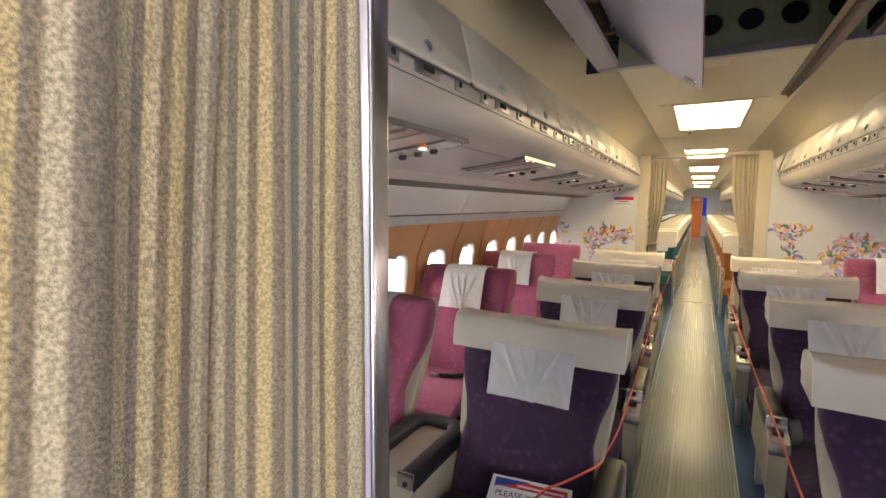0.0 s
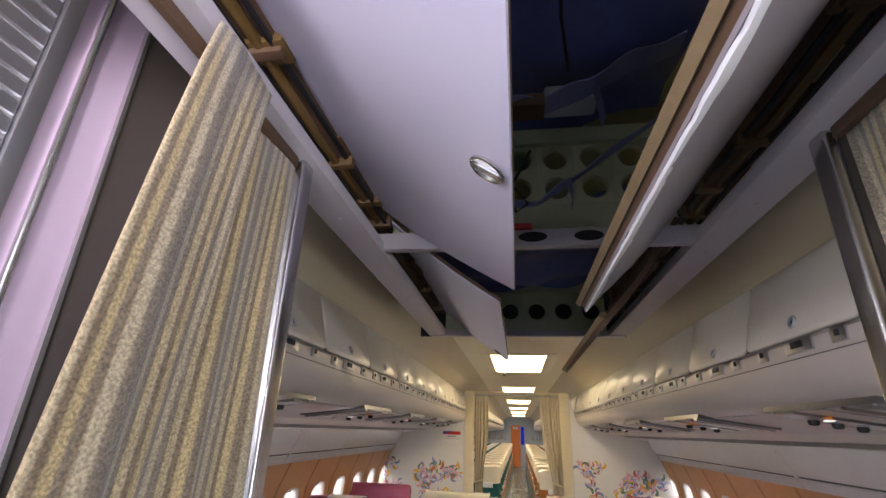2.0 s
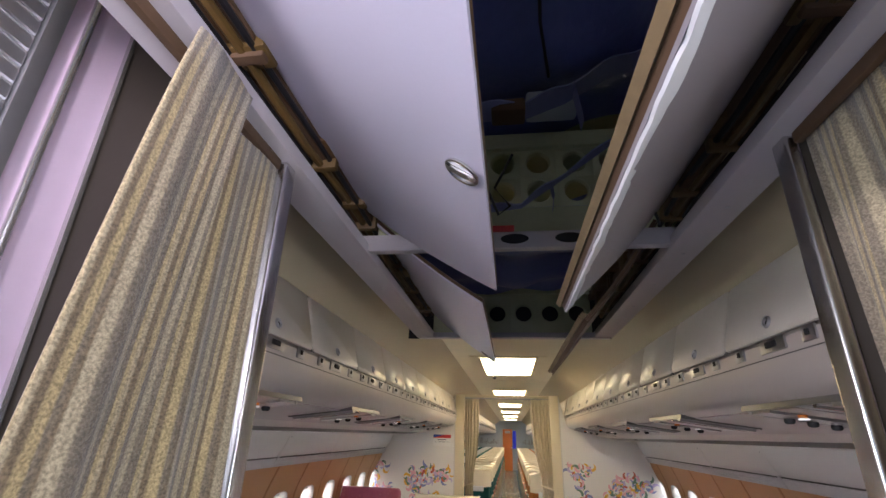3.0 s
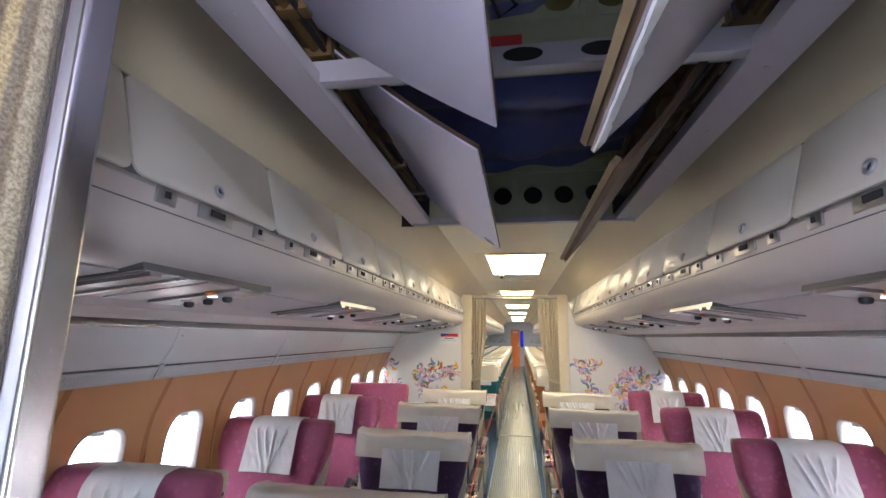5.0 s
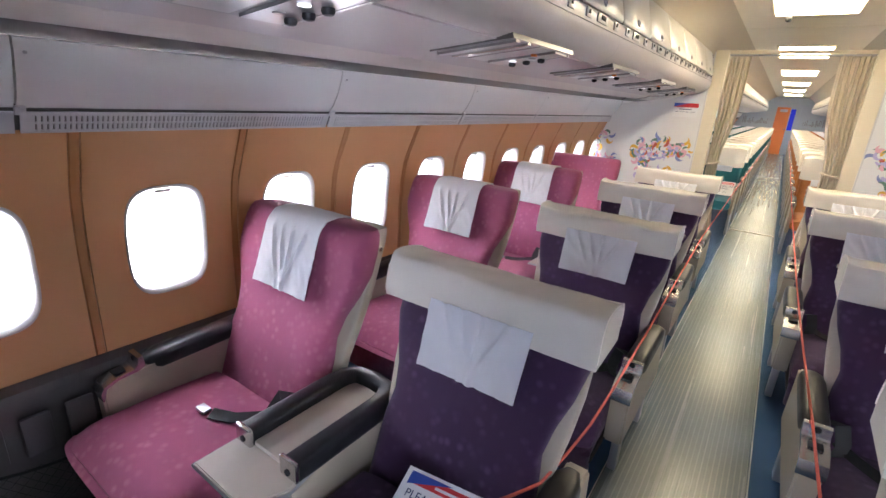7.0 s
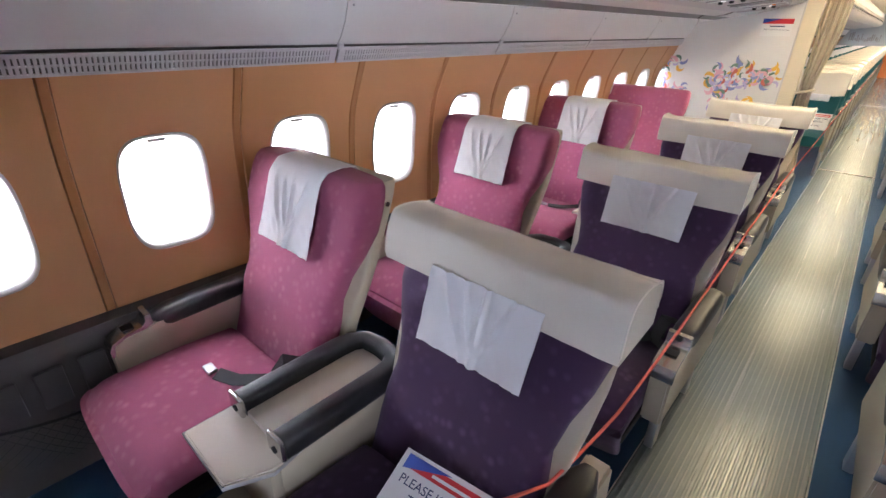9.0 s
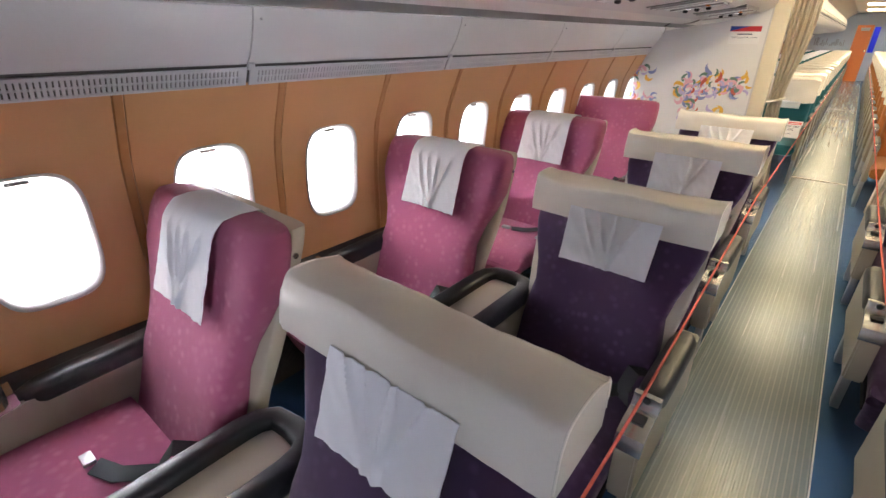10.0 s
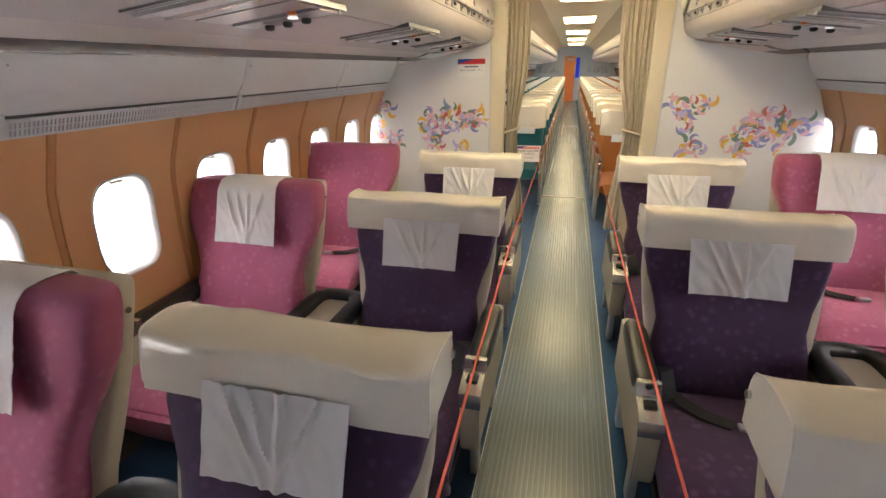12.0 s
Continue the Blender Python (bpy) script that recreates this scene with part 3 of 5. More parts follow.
def bin_run(side, y0, y1, first_class):
    word = "port" if side < 0 else "starboard"
    bm = bmesh.new()
    prof = [(side * x, z) for x, z in BIN]
    extrude_profile(bm, prof, y0, y1)
    fix_normals(bm)
    root = empty("overhead_bin_run", (CX, (y0 + y1) / 2, 0))
    tagged(root, "cream overhead locker run with rounded lower edge", "overhead bins", group="overhead locker runs")

    def under(ob):
        ob.parent = root
        ob.matrix_parent_inverse = Matrix.Translation((0, -(y0 + y1) / 2, 0))
        return ob
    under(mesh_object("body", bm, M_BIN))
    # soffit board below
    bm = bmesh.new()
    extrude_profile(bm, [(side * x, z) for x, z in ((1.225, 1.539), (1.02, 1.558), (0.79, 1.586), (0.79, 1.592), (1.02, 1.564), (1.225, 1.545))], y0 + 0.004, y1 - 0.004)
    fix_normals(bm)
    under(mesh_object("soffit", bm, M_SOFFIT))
    bm = bmesh.new()
    rounded_panel(bm, lambda a, b, o: (lambda p: (side * p[0], p[1], p[2]))(face_point(b / 0.215, a + y0 + 0.003, o)), y1 - y0 - 0.006, 0.2135, 0.01, 0.003)
    fix_normals(bm)
    under(mesh_object("door_surround", bm, M_DARKGREY))
    k = math.floor((y0 - BIN_FIRST) / BIN_PITCH)
    door_me = knob_me = hole_me = latch_me = tab_me = None
    while BIN_FIRST + k * BIN_PITCH < y1 - 0.1:
        ya = BIN_FIRST + k * BIN_PITCH
        k += 1
        if ya < y0 - 0.01 or ya + BIN_PITCH > y1 + 0.02:
            lo, hi = max(ya, y0 + 0.004), min(ya + BIN_PITCH, y1 - 0.004)
            if hi - lo > 0.08:
                bm = bmesh.new()
                rounded_panel(bm, lambda a, b, o: (lambda p: (side * p[0], p[1], p[2]))(face_point(b / 0.215, a + lo + 0.003, o)), hi - lo - 0.006, 0.212, 0.02, 0.014)
                fix_normals(bm)
                under(mesh_object("door", bm, M_BINDOOR))
            continue
        if door_me is None:
            bm = bmesh.new()
            rounded_panel(bm, lambda a, b, o: (lambda p: (side * p[0], p[1], p[2]))(face_point(b / 0.215, a + 0.003, o)), BIN_PITCH - 0.006, 0.212, 0.022, 0.014)
            fix_normals(bm)
            d = mesh_object("door", bm, M_BINDOOR)
            kx, _, kz = face_point(0.17, 0, 0.013)
            bm = bmesh.new()
            ring_solid(bm, (side * kx, KNOB, kz), (-side * 0.968, 0, 0.25), 0.0165, 0.0095, 0.008)
            fix_normals(bm)
            kn = mesh_object("knob", bm, M_ALU)
            bm = bmesh.new()
            disc(bm, (side * kx, KNOB, kz), (-side * 0.968, 0, 0.25), 0.0095, 16, 0.0025)
            hl = mesh_object("keyhole", bm, M_DARK)
            bm = bmesh.new()
            box(bm, side * 0.679 - 0.003, side * 0.679 + 0.003, KNOB - 0.061, KNOB + 0.061, 1.714, 1.747, 0.002)
            lt = mesh_object("latch_plate", bm, M_PSU)
            bm = bmesh.new()
            box(bm, side * 0.676 - 0.003, side * 0.676 + 0.003, KNOB - 0.024, KNOB + 0.028, 1.726, 1.742, 0.002)
            lt2 = mesh_object("latch_slot", bm, M_DARK)
            bm = bmesh.new()
            box(bm, side * 0.679 - 0.003, side * 0.679 + 0.003, -0.027, 0.027, 1.714, 1.747, 0.002)
            tb = mesh_object("hinge_tab", bm, M_PSU)
            bm = bmesh.new()
            box(bm, side * 0.676 - 0.003, side * 0.676 + 0.003, -0.007, 0.008, 1.727, 1.741, 0.001)
            tp = mesh_object("hinge_pin", bm, M_DARK)
            tp.parent = tb
            for o in (kn, hl):
                o.parent = d
            lt2.parent = lt
            protos = (d, lt, tb)
            door_me = True
            put_all = [(d, 0.0), (lt, 0.0), (tb, 0.088), (tb, BIN_PITCH - 0.090)]
            originals = [d, lt, tb]
        for o, dy in put_all:
            c = copy_thing(o, Matrix.Translation((0, ya + dy, 0)))
            under(c)
    for o in originals:
        for q in list(o.children_recursive) + [o]:
            bpy.data.objects.remove(q)
    bm = new_box(*sorted((side * 0.6795, side * 0.6845)), y0 + 0.002, y1 - 0.002, 1.7005, 1.7030)
    under(mesh_object("shadow_gap", bm, M_DARKGREY))
    # cover joint strips
    for yj in (2.97 + 1.58, 2.97 + 3.16) if first_class else ():
        bm = bmesh.new()
        prof = [(x, z) for x, z in BIN[7:14]]
        loft(bm, [[(side * (x - 0.0015), y, z - 0.0015) for x, z in prof] for y in (yj - 0.002, yj + 0.002)], caps=False, closed=False)
        fix_normals(bm)
        under(mesh_object("joint", bm, M_GREY))
    return root


for side in (-1, 1):
    bin_run(side, DIVIDER + 0.02, AFT - 0.03, True)
    bin_run(side, AFT + 0.06, END - 1.2, False)
    for y0, y1 in ((DIVIDER + 0.02, AFT - 0.005), (AFT + 0.05, END - 0.02)):
        first = y0 < 3
        bm = bmesh.new()
        extrude_profile(bm, [(side * x, z) for x, z in ((1.66, 1.24), (1.62, 1.262), (1.60, 1.31), (1.585, 1.325), (1.62, 1.335))], y0, y1)
        fix_normals(bm)
        o = mesh_object("trim", bm, M_DARKGREY)
        o.location = (CX, 0, 0)
        tagged(o, "dark duct behind the side wall vents", "trim", kind="structure")
        bm = bmesh.new()
        extrude_profile(bm, [(side * x, z) for x, z in ((1.53, 1.484), (1.48, 1.515), (1.442, 1.545), (1.45, 1.565), (1.56, 1.565))], y0, y1)
        fix_normals(bm)
        o = mesh_object("trim", bm, M_CHANNEL)
        o.location = (CX, 0, 0)
        tagged(o, "grey channel between wall valance and overhead lockers", "trim", kind="structure")
        bm = bmesh.new()
        extrude_profile(bm, [(side * x, z) for x, z in ((1.447, 1.5385), (1.437, 1.5435), (1.437, 1.549), (1.449, 1.546))], y0, y1)
        fix_normals(bm)
        o = mesh_object("trim", bm, M_DARKGREY)
        o.location = (CX, 0, 0)
        tagged(o, "dark joint under the overhead lockers", "trim", kind="structure")
    # valance panels and grilles, one each metre
    length, y = 1.022, 3.685 - 2 * 1.022
    vm = gm = None
    while y < END - 1.1:
        ya, yb = max(y, DIVIDER + 0.03), y + length
        if ya < AFT < yb:
            yb = AFT - 0.008
        bm = bmesh.new()
        extrude_profile(bm, [(side * x, z) for x, z in valance_profile()], ya + 0.0025, yb - 0.0025)
        fix_normals(bm)
        v = mesh_object("valance_panel", bm, M_WHITE)
        v.location = (CX, 0, 0)
        tagged(v, "off-white curved valance panel above the wall vents", "wall panel", group="valance panels")
        bm = bmesh.new()
        disc(bm, (side * 1.500, ya + 0.02, 1.448), (-side, 0, 0.2), 0.004, 10, 0.003)
        part("screw", bm, M_GREY, v)
        if y < AFT + 2:
            bm = grille_mesh(yb - ya - 0.012)
            bmesh.ops.transform(bm, matrix=Matrix.Scale(-side, 4, (1, 0, 0)), verts=bm.verts)
            fix_normals(bm)
            g = mesh_object("vent_grille", bm, M_GRILLE, smooth=False)
            g.matrix_world = Matrix.Translation((CX + side * 1.609, ya + 0.006, 1.258)) @ Matrix.Rotation(radians(-27 * side), 4, "Y")
            tagged(g, "grey slotted air vent strip on the side wall", "vent", group="wall vents")
            bm = bmesh.new()
            box(bm, -0.012, 0.0, -0.012, 0.012, 0.052, 0.075, 0.003)
            c = mesh_object("clip", bm, M_GRILLE)
            c.parent = g
            c.location = (0 if side > 0 else 0.012, 0, 0)
        y += length

# ---- passenger service panels under the bins ----


def service_unit(side, y0):
    root = empty("service_panel", (CX, y0, 0))
    tagged(root, "aluminium passenger service panel with reading lamps and call button", "service panel", group="service panels")

    def on(u, y, d=0.0):
        """u across the slope, outwards; d below it."""
        x, z = 0.79 + (1.02 - 0.79) * u, 1.585 + (1.557 - 1.585) * u
        return Vector((side * (x - 0.2 * d), y, z - d))

    def slab(name, u0, u1, ya, yb, d0, d1, mat):
        bm = bmesh.new()
        pts = [on(u0, 0, d0), on(u1, 0, d0), on(u1, 0, d1), on(u0, 0, d1)]
        loft(bm, [[Vector((p.x, yy, p.z)) for p in pts] for yy in (ya, yb)])
        fix_normals(bm)
        return part(name, bm, mat, root)
    slab("frame", -0.25, 1.12, 0.0, 0.50, -0.016, 0.004, M_PSUFRAME)
    slab("tray", -0.22, 1.04, 0.012, 0.20, 0.004, 0.006, M_PSU)
    slab("bar", -0.24, 1.06, 0.02, 0.05, 0.004, 0.014, M_PSU)
    slab("bar", -0.24, 1.06, 0.11, 0.125, 0.004, 0.012, M_CHROME)
    slab("cover", -0.22, 1.04, 0.21, 0.33, 0.004, 0.007, M_PSU)
    slab("lamp_rail", -0.20, 1.02, 0.35, 0.46, 0.004, 0.012, M_PSU)
    slab("lamp_rail_lip", -0.22, 1.04, 0.462, 0.472, 0.004, 0.013, M_PSU)
    for k in range(3):
        bm = bmesh.new()
        p = on(0.2 + 0.27 * k, 0.435, 0.012)
        loft(bm, [[(p.x + r * math.cos(2 * math.pi * i / 16), p.y + r * math.sin(2 * math.pi * i / 16), p.z - h) for i in range(16)] for r, h in ((0.014, 0), (0.015, 0.008), (0.012, 0.014), (0.006, 0.016))])
        fix_normals(bm)
        part("air_nozzle", bm, M_CABLE, root)
    for k in range(2):
        bm = bmesh.new()
        p = on(0.26 + 0.36 * k, 0.385, 0.0125)
        disc(bm, p, (0, 0, -1), 0.014, 18, 0.003)
        part("lens", bm, M_SPOT if (k + round(y0 * 3)) % 2 == 0 else M_GREY, root)
    bm = bmesh.new()
    p = on(0.12, 0.33, 0.008)
    disc(bm, p, (0, 0, -1), 0.012, 16, 0.008)
    part("call_button", bm, M_ORANGEB, root, "amber call button")
    return root


for side in (-1, 1):
    for y0 in (2.59, 3.66, 4.68, 5.77, 6.75):
        service_unit(side, y0)

# ---- ceiling panels, coves and lights ----
for y0, y1 in ((3.76, AFT - 0.02), (AFT + 0.02, END)):
    bm = new_box(CX - 0.50, CX + 0.50, y0, y1, CEILING, CEILING + 0.02)
    c = mesh_object("ceiling", bm, M_CEIL, smooth=False)
    tagged(c, "cream ceiling panel along the middle of the cabin", "ceiling", kind="structure")
bm = new_box(CX - 0.50, CX + 0.50, AFT - 0.02, AFT + 0.02, CEILING + 0.002, CEILING + 0.02)
tagged(mesh_object("ceiling", bm, M_CEIL, smooth=False), "cream ceiling panel along the middle of the cabin", "ceiling", kind="structure")
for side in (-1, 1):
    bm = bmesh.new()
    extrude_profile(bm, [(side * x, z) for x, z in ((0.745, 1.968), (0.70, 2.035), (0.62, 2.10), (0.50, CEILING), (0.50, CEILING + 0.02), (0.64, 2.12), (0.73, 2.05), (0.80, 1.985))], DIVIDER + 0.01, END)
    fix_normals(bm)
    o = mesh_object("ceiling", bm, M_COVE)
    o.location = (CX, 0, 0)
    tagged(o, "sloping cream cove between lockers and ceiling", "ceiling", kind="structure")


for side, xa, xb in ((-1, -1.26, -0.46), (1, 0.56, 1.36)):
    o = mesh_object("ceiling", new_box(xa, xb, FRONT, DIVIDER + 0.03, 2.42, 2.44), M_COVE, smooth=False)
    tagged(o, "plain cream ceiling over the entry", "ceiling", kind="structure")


def ceiling_lamp(y0, y1, with_frame):
    root = empty("ceiling_light", (CX - 0.005, (y0 + y1) / 2, CEILING))
    tagged(root, "lit rectangular ceiling light with warm white diffuser", "ceiling light", group="ceiling lights")
    h = (y1 - y0) / 2
    part("diffuser", new_box(-0.25, 0.25, -h, h, -0.014, -0.004, 0.003), M_LAMP, root)
    bm = bmesh.new()
    for x0, x1, ya, yb in ((-0.272, -0.252, -h - 0.02, h + 0.02), (0.252, 0.272, -h - 0.02, h + 0.02), (-0.25, 0.25, -h - 0.02, -h - 0.002), (-0.25, 0.25, h + 0.002, h + 0.02)):
        box(bm, x0, x1, ya, yb, -0.017, -0.001, 0.002)
    part("frame", bm, M_FRAME, root)
    if with_frame:
        for s in (-1, 1):
            part("access_flap", new_box(s * 0.318 - 0.04, s * 0.318 + 0.04, -h - 0.02, h + 0.02, -0.007, -0.001, 0.002), M_CEIL, root)
    return root


ceiling_lamp(5.76, 7.05, True)
for k in range(5):
    ceiling_lamp(9.05 + 3.25 * k, 10.3 + 3.25 * k, False)
cam_root = empty("dome_camera", (-0.126, 7.0, CEILING - 0.016))
tagged(cam_root, "small black dome camera under the ceiling light", "camera")
bm = bmesh.new()
bmesh.ops.create_uvsphere(bm, u_segments=16, v_segments=10, radius=0.022, matrix=Matrix.Translation((0, 0, -0.03)))
part("dome", bm, M_CABLE, cam_root)
part("mount", rod(bmesh.new(), (0, 0, -0.03), (0, 0, 0.002), 0.012, 14), M_GREY, cam_root)
for x0, x1, ya, yb in ((-0.10, 0.06, 4.35, 4.75), (-0.07, 0.05, 7.25, 7.33)):
    p = mesh_object("access_plate", new_box(CX + x0, CX + x1, ya, yb, CEILING - 0.006, CEILING - 0.0005, 0.002), M_CEIL)
    tagged(p, "small cream access plate in the ceiling", "access plate", group="access plates")

# ---- open ceiling hatch above the front rows ----
RZ = 1.945
for side, x_in in ((-1, -0.325), (1, 0.455)):
    x_out = x_in + side * 0.085
    xa, xb = sorted((x_in, x_out))
    r = mesh_object("hatch_rail", new_box(xa, xb, 0.6, 3.74, RZ, RZ + 0.03, 0.004), M_RAIL)
    for k in range(12):
        bm = bmesh.new()
        disc(bm, ((xa + xb) / 2, 0.75 + 0.265 * k, RZ - 0.0015), (0, 0, -1), 0.0045, 10, 0.002)
        part("screw", bm, M_ALU, r)
    tagged(r, "lilac-grey rail along the open ceiling hatch", "rail", group="hatch rails")
    rows = []
    for a in range(7):
        rows.append([(x_in + side * (-0.01 + 0.05 * a), 0.6 + 3.15 * k / 60, 2.135 + 0.012 * a + 0.03 * noise.noise(Vector((a * 0.9, k * 0.45, side * 3)))) for k in range(61)])
    lag = mesh_object("lagging", fix_normals(sheet(bmesh.new(), rows, 0.03, (0, 0, 1))), M_AMBER)
    for k in range(11):
        yk = 0.85 + 0.27 * k
        if abs(yk - 2.6) < 0.1 or yk < 1.9 and side < 0:
            continue
        rb = part("rib", new_box(*sorted((x_in - side * 0.005, x_in + side * 0.12)), yk, yk + 0.03 + 0.02 * (k % 3), 2.05 + 0.012 * (k % 2), 2.11 + 0.008 * (k % 4), 0.004), (M_OCHRE, M_AMBER, M_OCHRE, M_WOOD)[k % 4], lag, "stained ochre rib")
    for k in range(4):
        pts = [(x_in + side * (0.015 + 0.022 * k), 0.7 + 0.25 * i, 2.055 - 0.004 * k + 0.022 * noise.noise(Vector((i * 0.8, k * 3.1, side)))) for i in range(13)]
        part("conduit", tube(bmesh.new(), pts, 0.006 + 0.003 * (k % 2), 7), (M_CABLE, M_OCHRE, M_CABLE, M_AMBER)[k], lag, "loose wiring conduit")
    tagged(lag, "brown stained lagging inside the ceiling void", "insulation", group="lagging")
    for k in range(9):
        y = 0.95 + 0.33 * k
        rb = mesh_object("rib", new_box(*sorted((x_in + side * 0.0, x_in + side * 0.16)), y, y + 0.02, 2.04, 2.12, 0.003), M_OCHRE if k % 3 else M_WOOD)
        tagged(rb, "small primed rib beside the hatch opening", "rib", group="hatch ribs")
    r2 = mesh_object("hatch_stringer", new_box(*sorted((x_in + side * 0.01, x_in + side * 0.06)), 0.6, 3.74, 2.06, 2.10, 0.003), M_WOOD)
    tagged(r2, "brown stringer inside the ceiling void", "stringer", group="stringers")
for y0, y1, z0, z1 in ((2.555, 2.585, RZ + 0.006, 1.998), (3.705, 3.745, RZ - 0.005, RZ + 0.022)):
    b = mesh_object("hatch_crossbeam", new_box(-0.40, 0.53, y0, y1, z0, z1, 0.004), M_RAIL)
    tagged(b, "pale cross beam of the open ceiling hatch", "beam", group="hatch beams")
beam = bpy.data.objects["hatch_crossbeam"]
for x in (-0.12, 0.07, 0.21):
    bm = rod(bmesh.new(), (0, 2.5535, 0), (0, 2.5549, 0), 0.014, 22)
    bmesh.ops.transform(bm, matrix=Matrix.Translation((x, 0, 1.976)) @ Matrix.Scale(2.6, 4, (1, 0, 0)), verts=bm.verts)
    part("oval_cutout", bm, M_DARK, beam)


def former(y, z0, z1, holes, x0=-0.33, pitch=0.13, count=6, foot=None):
    """A primed frame with round lightening holes through it."""
    xs = [x0 + pitch * k for k in range(count + 1)]
    root = empty("fuselage_former", (0, y, 0))
    tagged(root, "green primed fuselage former with lightening holes", "former", group="formers")
    n = 24
    rows = 2 if foot else 1
    dz = (z1 - z0) / rows
    for k in range(count):
        for r in range(rows):
            bm = bmesh.new()
            cx, cz = (xs[k] + xs[k + 1]) / 2, z0 + dz * (r + 0.5)
            hx, hz, rad = (xs[1] - xs[0]) / 2, dz / 2, holes
            front = []
            for i in range(n):
                t = 2 * math.pi * (i + 0.5) / n
                c, s = math.cos(t), math.sin(t)
                kk = min(hx / max(abs(c), 1e-6), hz / max(abs(s), 1e-6))
                front.append((c, s, kk))
            rect = [(cx + c * kk, 0, cz + s * kk) for c, s, kk in front]
            for cxx, czz in ((hx, hz), (-hx, hz), (-hx, -hz), (hx, -hz)):
                i = min(range(n), key=lambda q: (rect[q][0] - cx - cxx) ** 2 + (rect[q][2] - cz - czz) ** 2)
                rect[i] = (cx + cxx, 0, cz + czz)
            hole = [(cx + c * rad, 0, cz + s * rad) for c, s, kk in front]
            hole2 = [(cx + c * rad * 1.12, -0.006, cz + s * rad * 1.12) for c, s, kk in front]
            back = [(cx + c * rad, 0.012, cz + s * rad) for c, s, kk in front]
            loft(bm, [rect, hole2, hole, back], caps=False)
            fix_normals(bm)
            part("web_panel", bm, M_GREEN, root)
    part("flange", new_box(xs[0], xs[-1], -0.02, 0.02, z1, z1 + 0.05), M_GREEN, root)
    if foot:
        part("foot_web", new_box(xs[0], xs[-1], 0.001, 0.012, foot, z0), M_GREEN, root)
    return root


former(2.66, 2.120, 2.314, 0.033, -0.333, 0.107, 8, 2.0)
former(3.735, 1.97, 2.165, 0.040)
former(1.30, 2.19, 2.5, 0.034)
# added near-black sheet: makes the former's holes look shaded, hides the lit cabin
void_sheet = mesh_object("hatch_riser", new_box(-0.46, 0.54, 3.752, 3.758, 1.945, CEILING + 0.02), M_DARK, smooth=False)
tagged(void_sheet, "dark upstand behind the open hatch", "upstand", kind="structure")
random.seed(4)
# slumped insulation blankets and straps in the void
for y0, y1, z in ((0.7, 1.45, 2.36), (1.5, 2.72, 2.46), (2.75, 3.65, 2.20)):
    rows = []
    for i in range(15):
        row = []
        for j in range(17):
            x = -0.34 + 0.82 * j / 16
            y = y0 + (y1 - y0) * i / 14
            row.append((x, y, z - 0.05 * math.sin(math.pi * j / 16) + 0.045 * noise.noise(Vector((x * 5, y * 5, z))) + 0.03 * math.sin(i * 1.1)))
        rows.append(row)
    bm = sheet(bmesh.new(), rows, 0.03, (0, 0, 1))
    fix_normals(bm)
    q = mesh_object("insulation_blanket", bm, M_BLUEBAG)
    tagged(q, "dark blue quilted insulation blanket in the ceiling void", "insulation", group="insulation blankets")


def strap(pts, width, label):
    pts = [Vector(p) for p in pts]
    fine = []
    for a, b in zip(pts, pts[1:]):
        for k in range(5):
            fine.append(a.lerp(b, k / 5))
    fine.append(pts[-1])
    rows = [[p + Vector((0, -width / 2, 0.006 * math.sin(i))), p + Vector((0, width / 2, 0))] for i, p in enumerate(fine)]
    bm = sheet(bmesh.new(), rows, 0.004, (0, 0, 1))
    fix_normals(bm)
    s = mesh_object("strap", bm, M_STRAP)
    tagged(s, label, "strap", group="straps")


strap([(0.0, 2.32, 2.20), (0.10, 2.36, 2.23), (0.2, 2.36, 2.27), (0.32, 2.38, 2.36), (0.45, 2.4, 2.42)], 0.07, "slate blue webbing strap hanging in the void")
strap([(0.0, 2.55, 2.06), (0.09, 2.55, 2.07), (0.18, 2.54, 2.13), (0.30, 2.5, 2.20), (0.44, 2.48, 2.30)], 0.035, "dark webbing strap across the former")
strap([(0.17, 2.54, 2.12), (0.175, 2.53, 2.08), (0.17, 2.53, 2.045)], 0.045, "loose strap end hanging down")
strap([(0.22, 2.36, 2.28), (0.225, 2.35, 2.22), (0.23, 2.35, 2.17)], 0.05, "loose blue strap end hanging down")
bm = new_box(0.11, 0.25, 2.46, 2.54, 2.325, 2.375, 0.012)
tagged(mesh_object("junction_box", bm, M_ENDWALL), "pale grey junction box fixed in the ceiling void", "box")
tagged(mesh_object("strap_buckle", new_box(0.02, 0.10, 2.315, 2.375, 2.20, 2.235, 0.006), M_WOOD), "brown strap buckle in the ceiling void", "buckle")
tagged(mesh_object("red_tag", new_box(0.0, 0.07, 2.545, 2.556, 1.995, 2.012, 0.004), M_REDTAG), "small red tag hanging by the hatch beam", "tag")
for pts in ([(0.10, 1.45, 2.40), (0.115, 1.62, 2.40), (0.135, 1.8, 2.405), (0.14, 1.92, 2.40), (0.125, 2.08, 2.38), (0.135, 2.22, 2.36), (0.16, 2.34, 2.31)], [(0.0, 2.5, 2.10), (0.03, 2.52, 2.03), (0.06, 2.53, 2.06), (0.02, 2.54, 2.12), (0.07, 2.5, 2.2)], [(0.42, 2.3, 2.3), (0.44, 2.45, 2.18), (0.40, 2.5, 2.05), (0.43, 2.54, 2.0)]):
    w = mesh_object("cable", tube(bmesh.new(), pts, 0.004, 6), M_CABLE)
    tagged(w, "loose black cable in the ceiling void", "cable", group="cables")


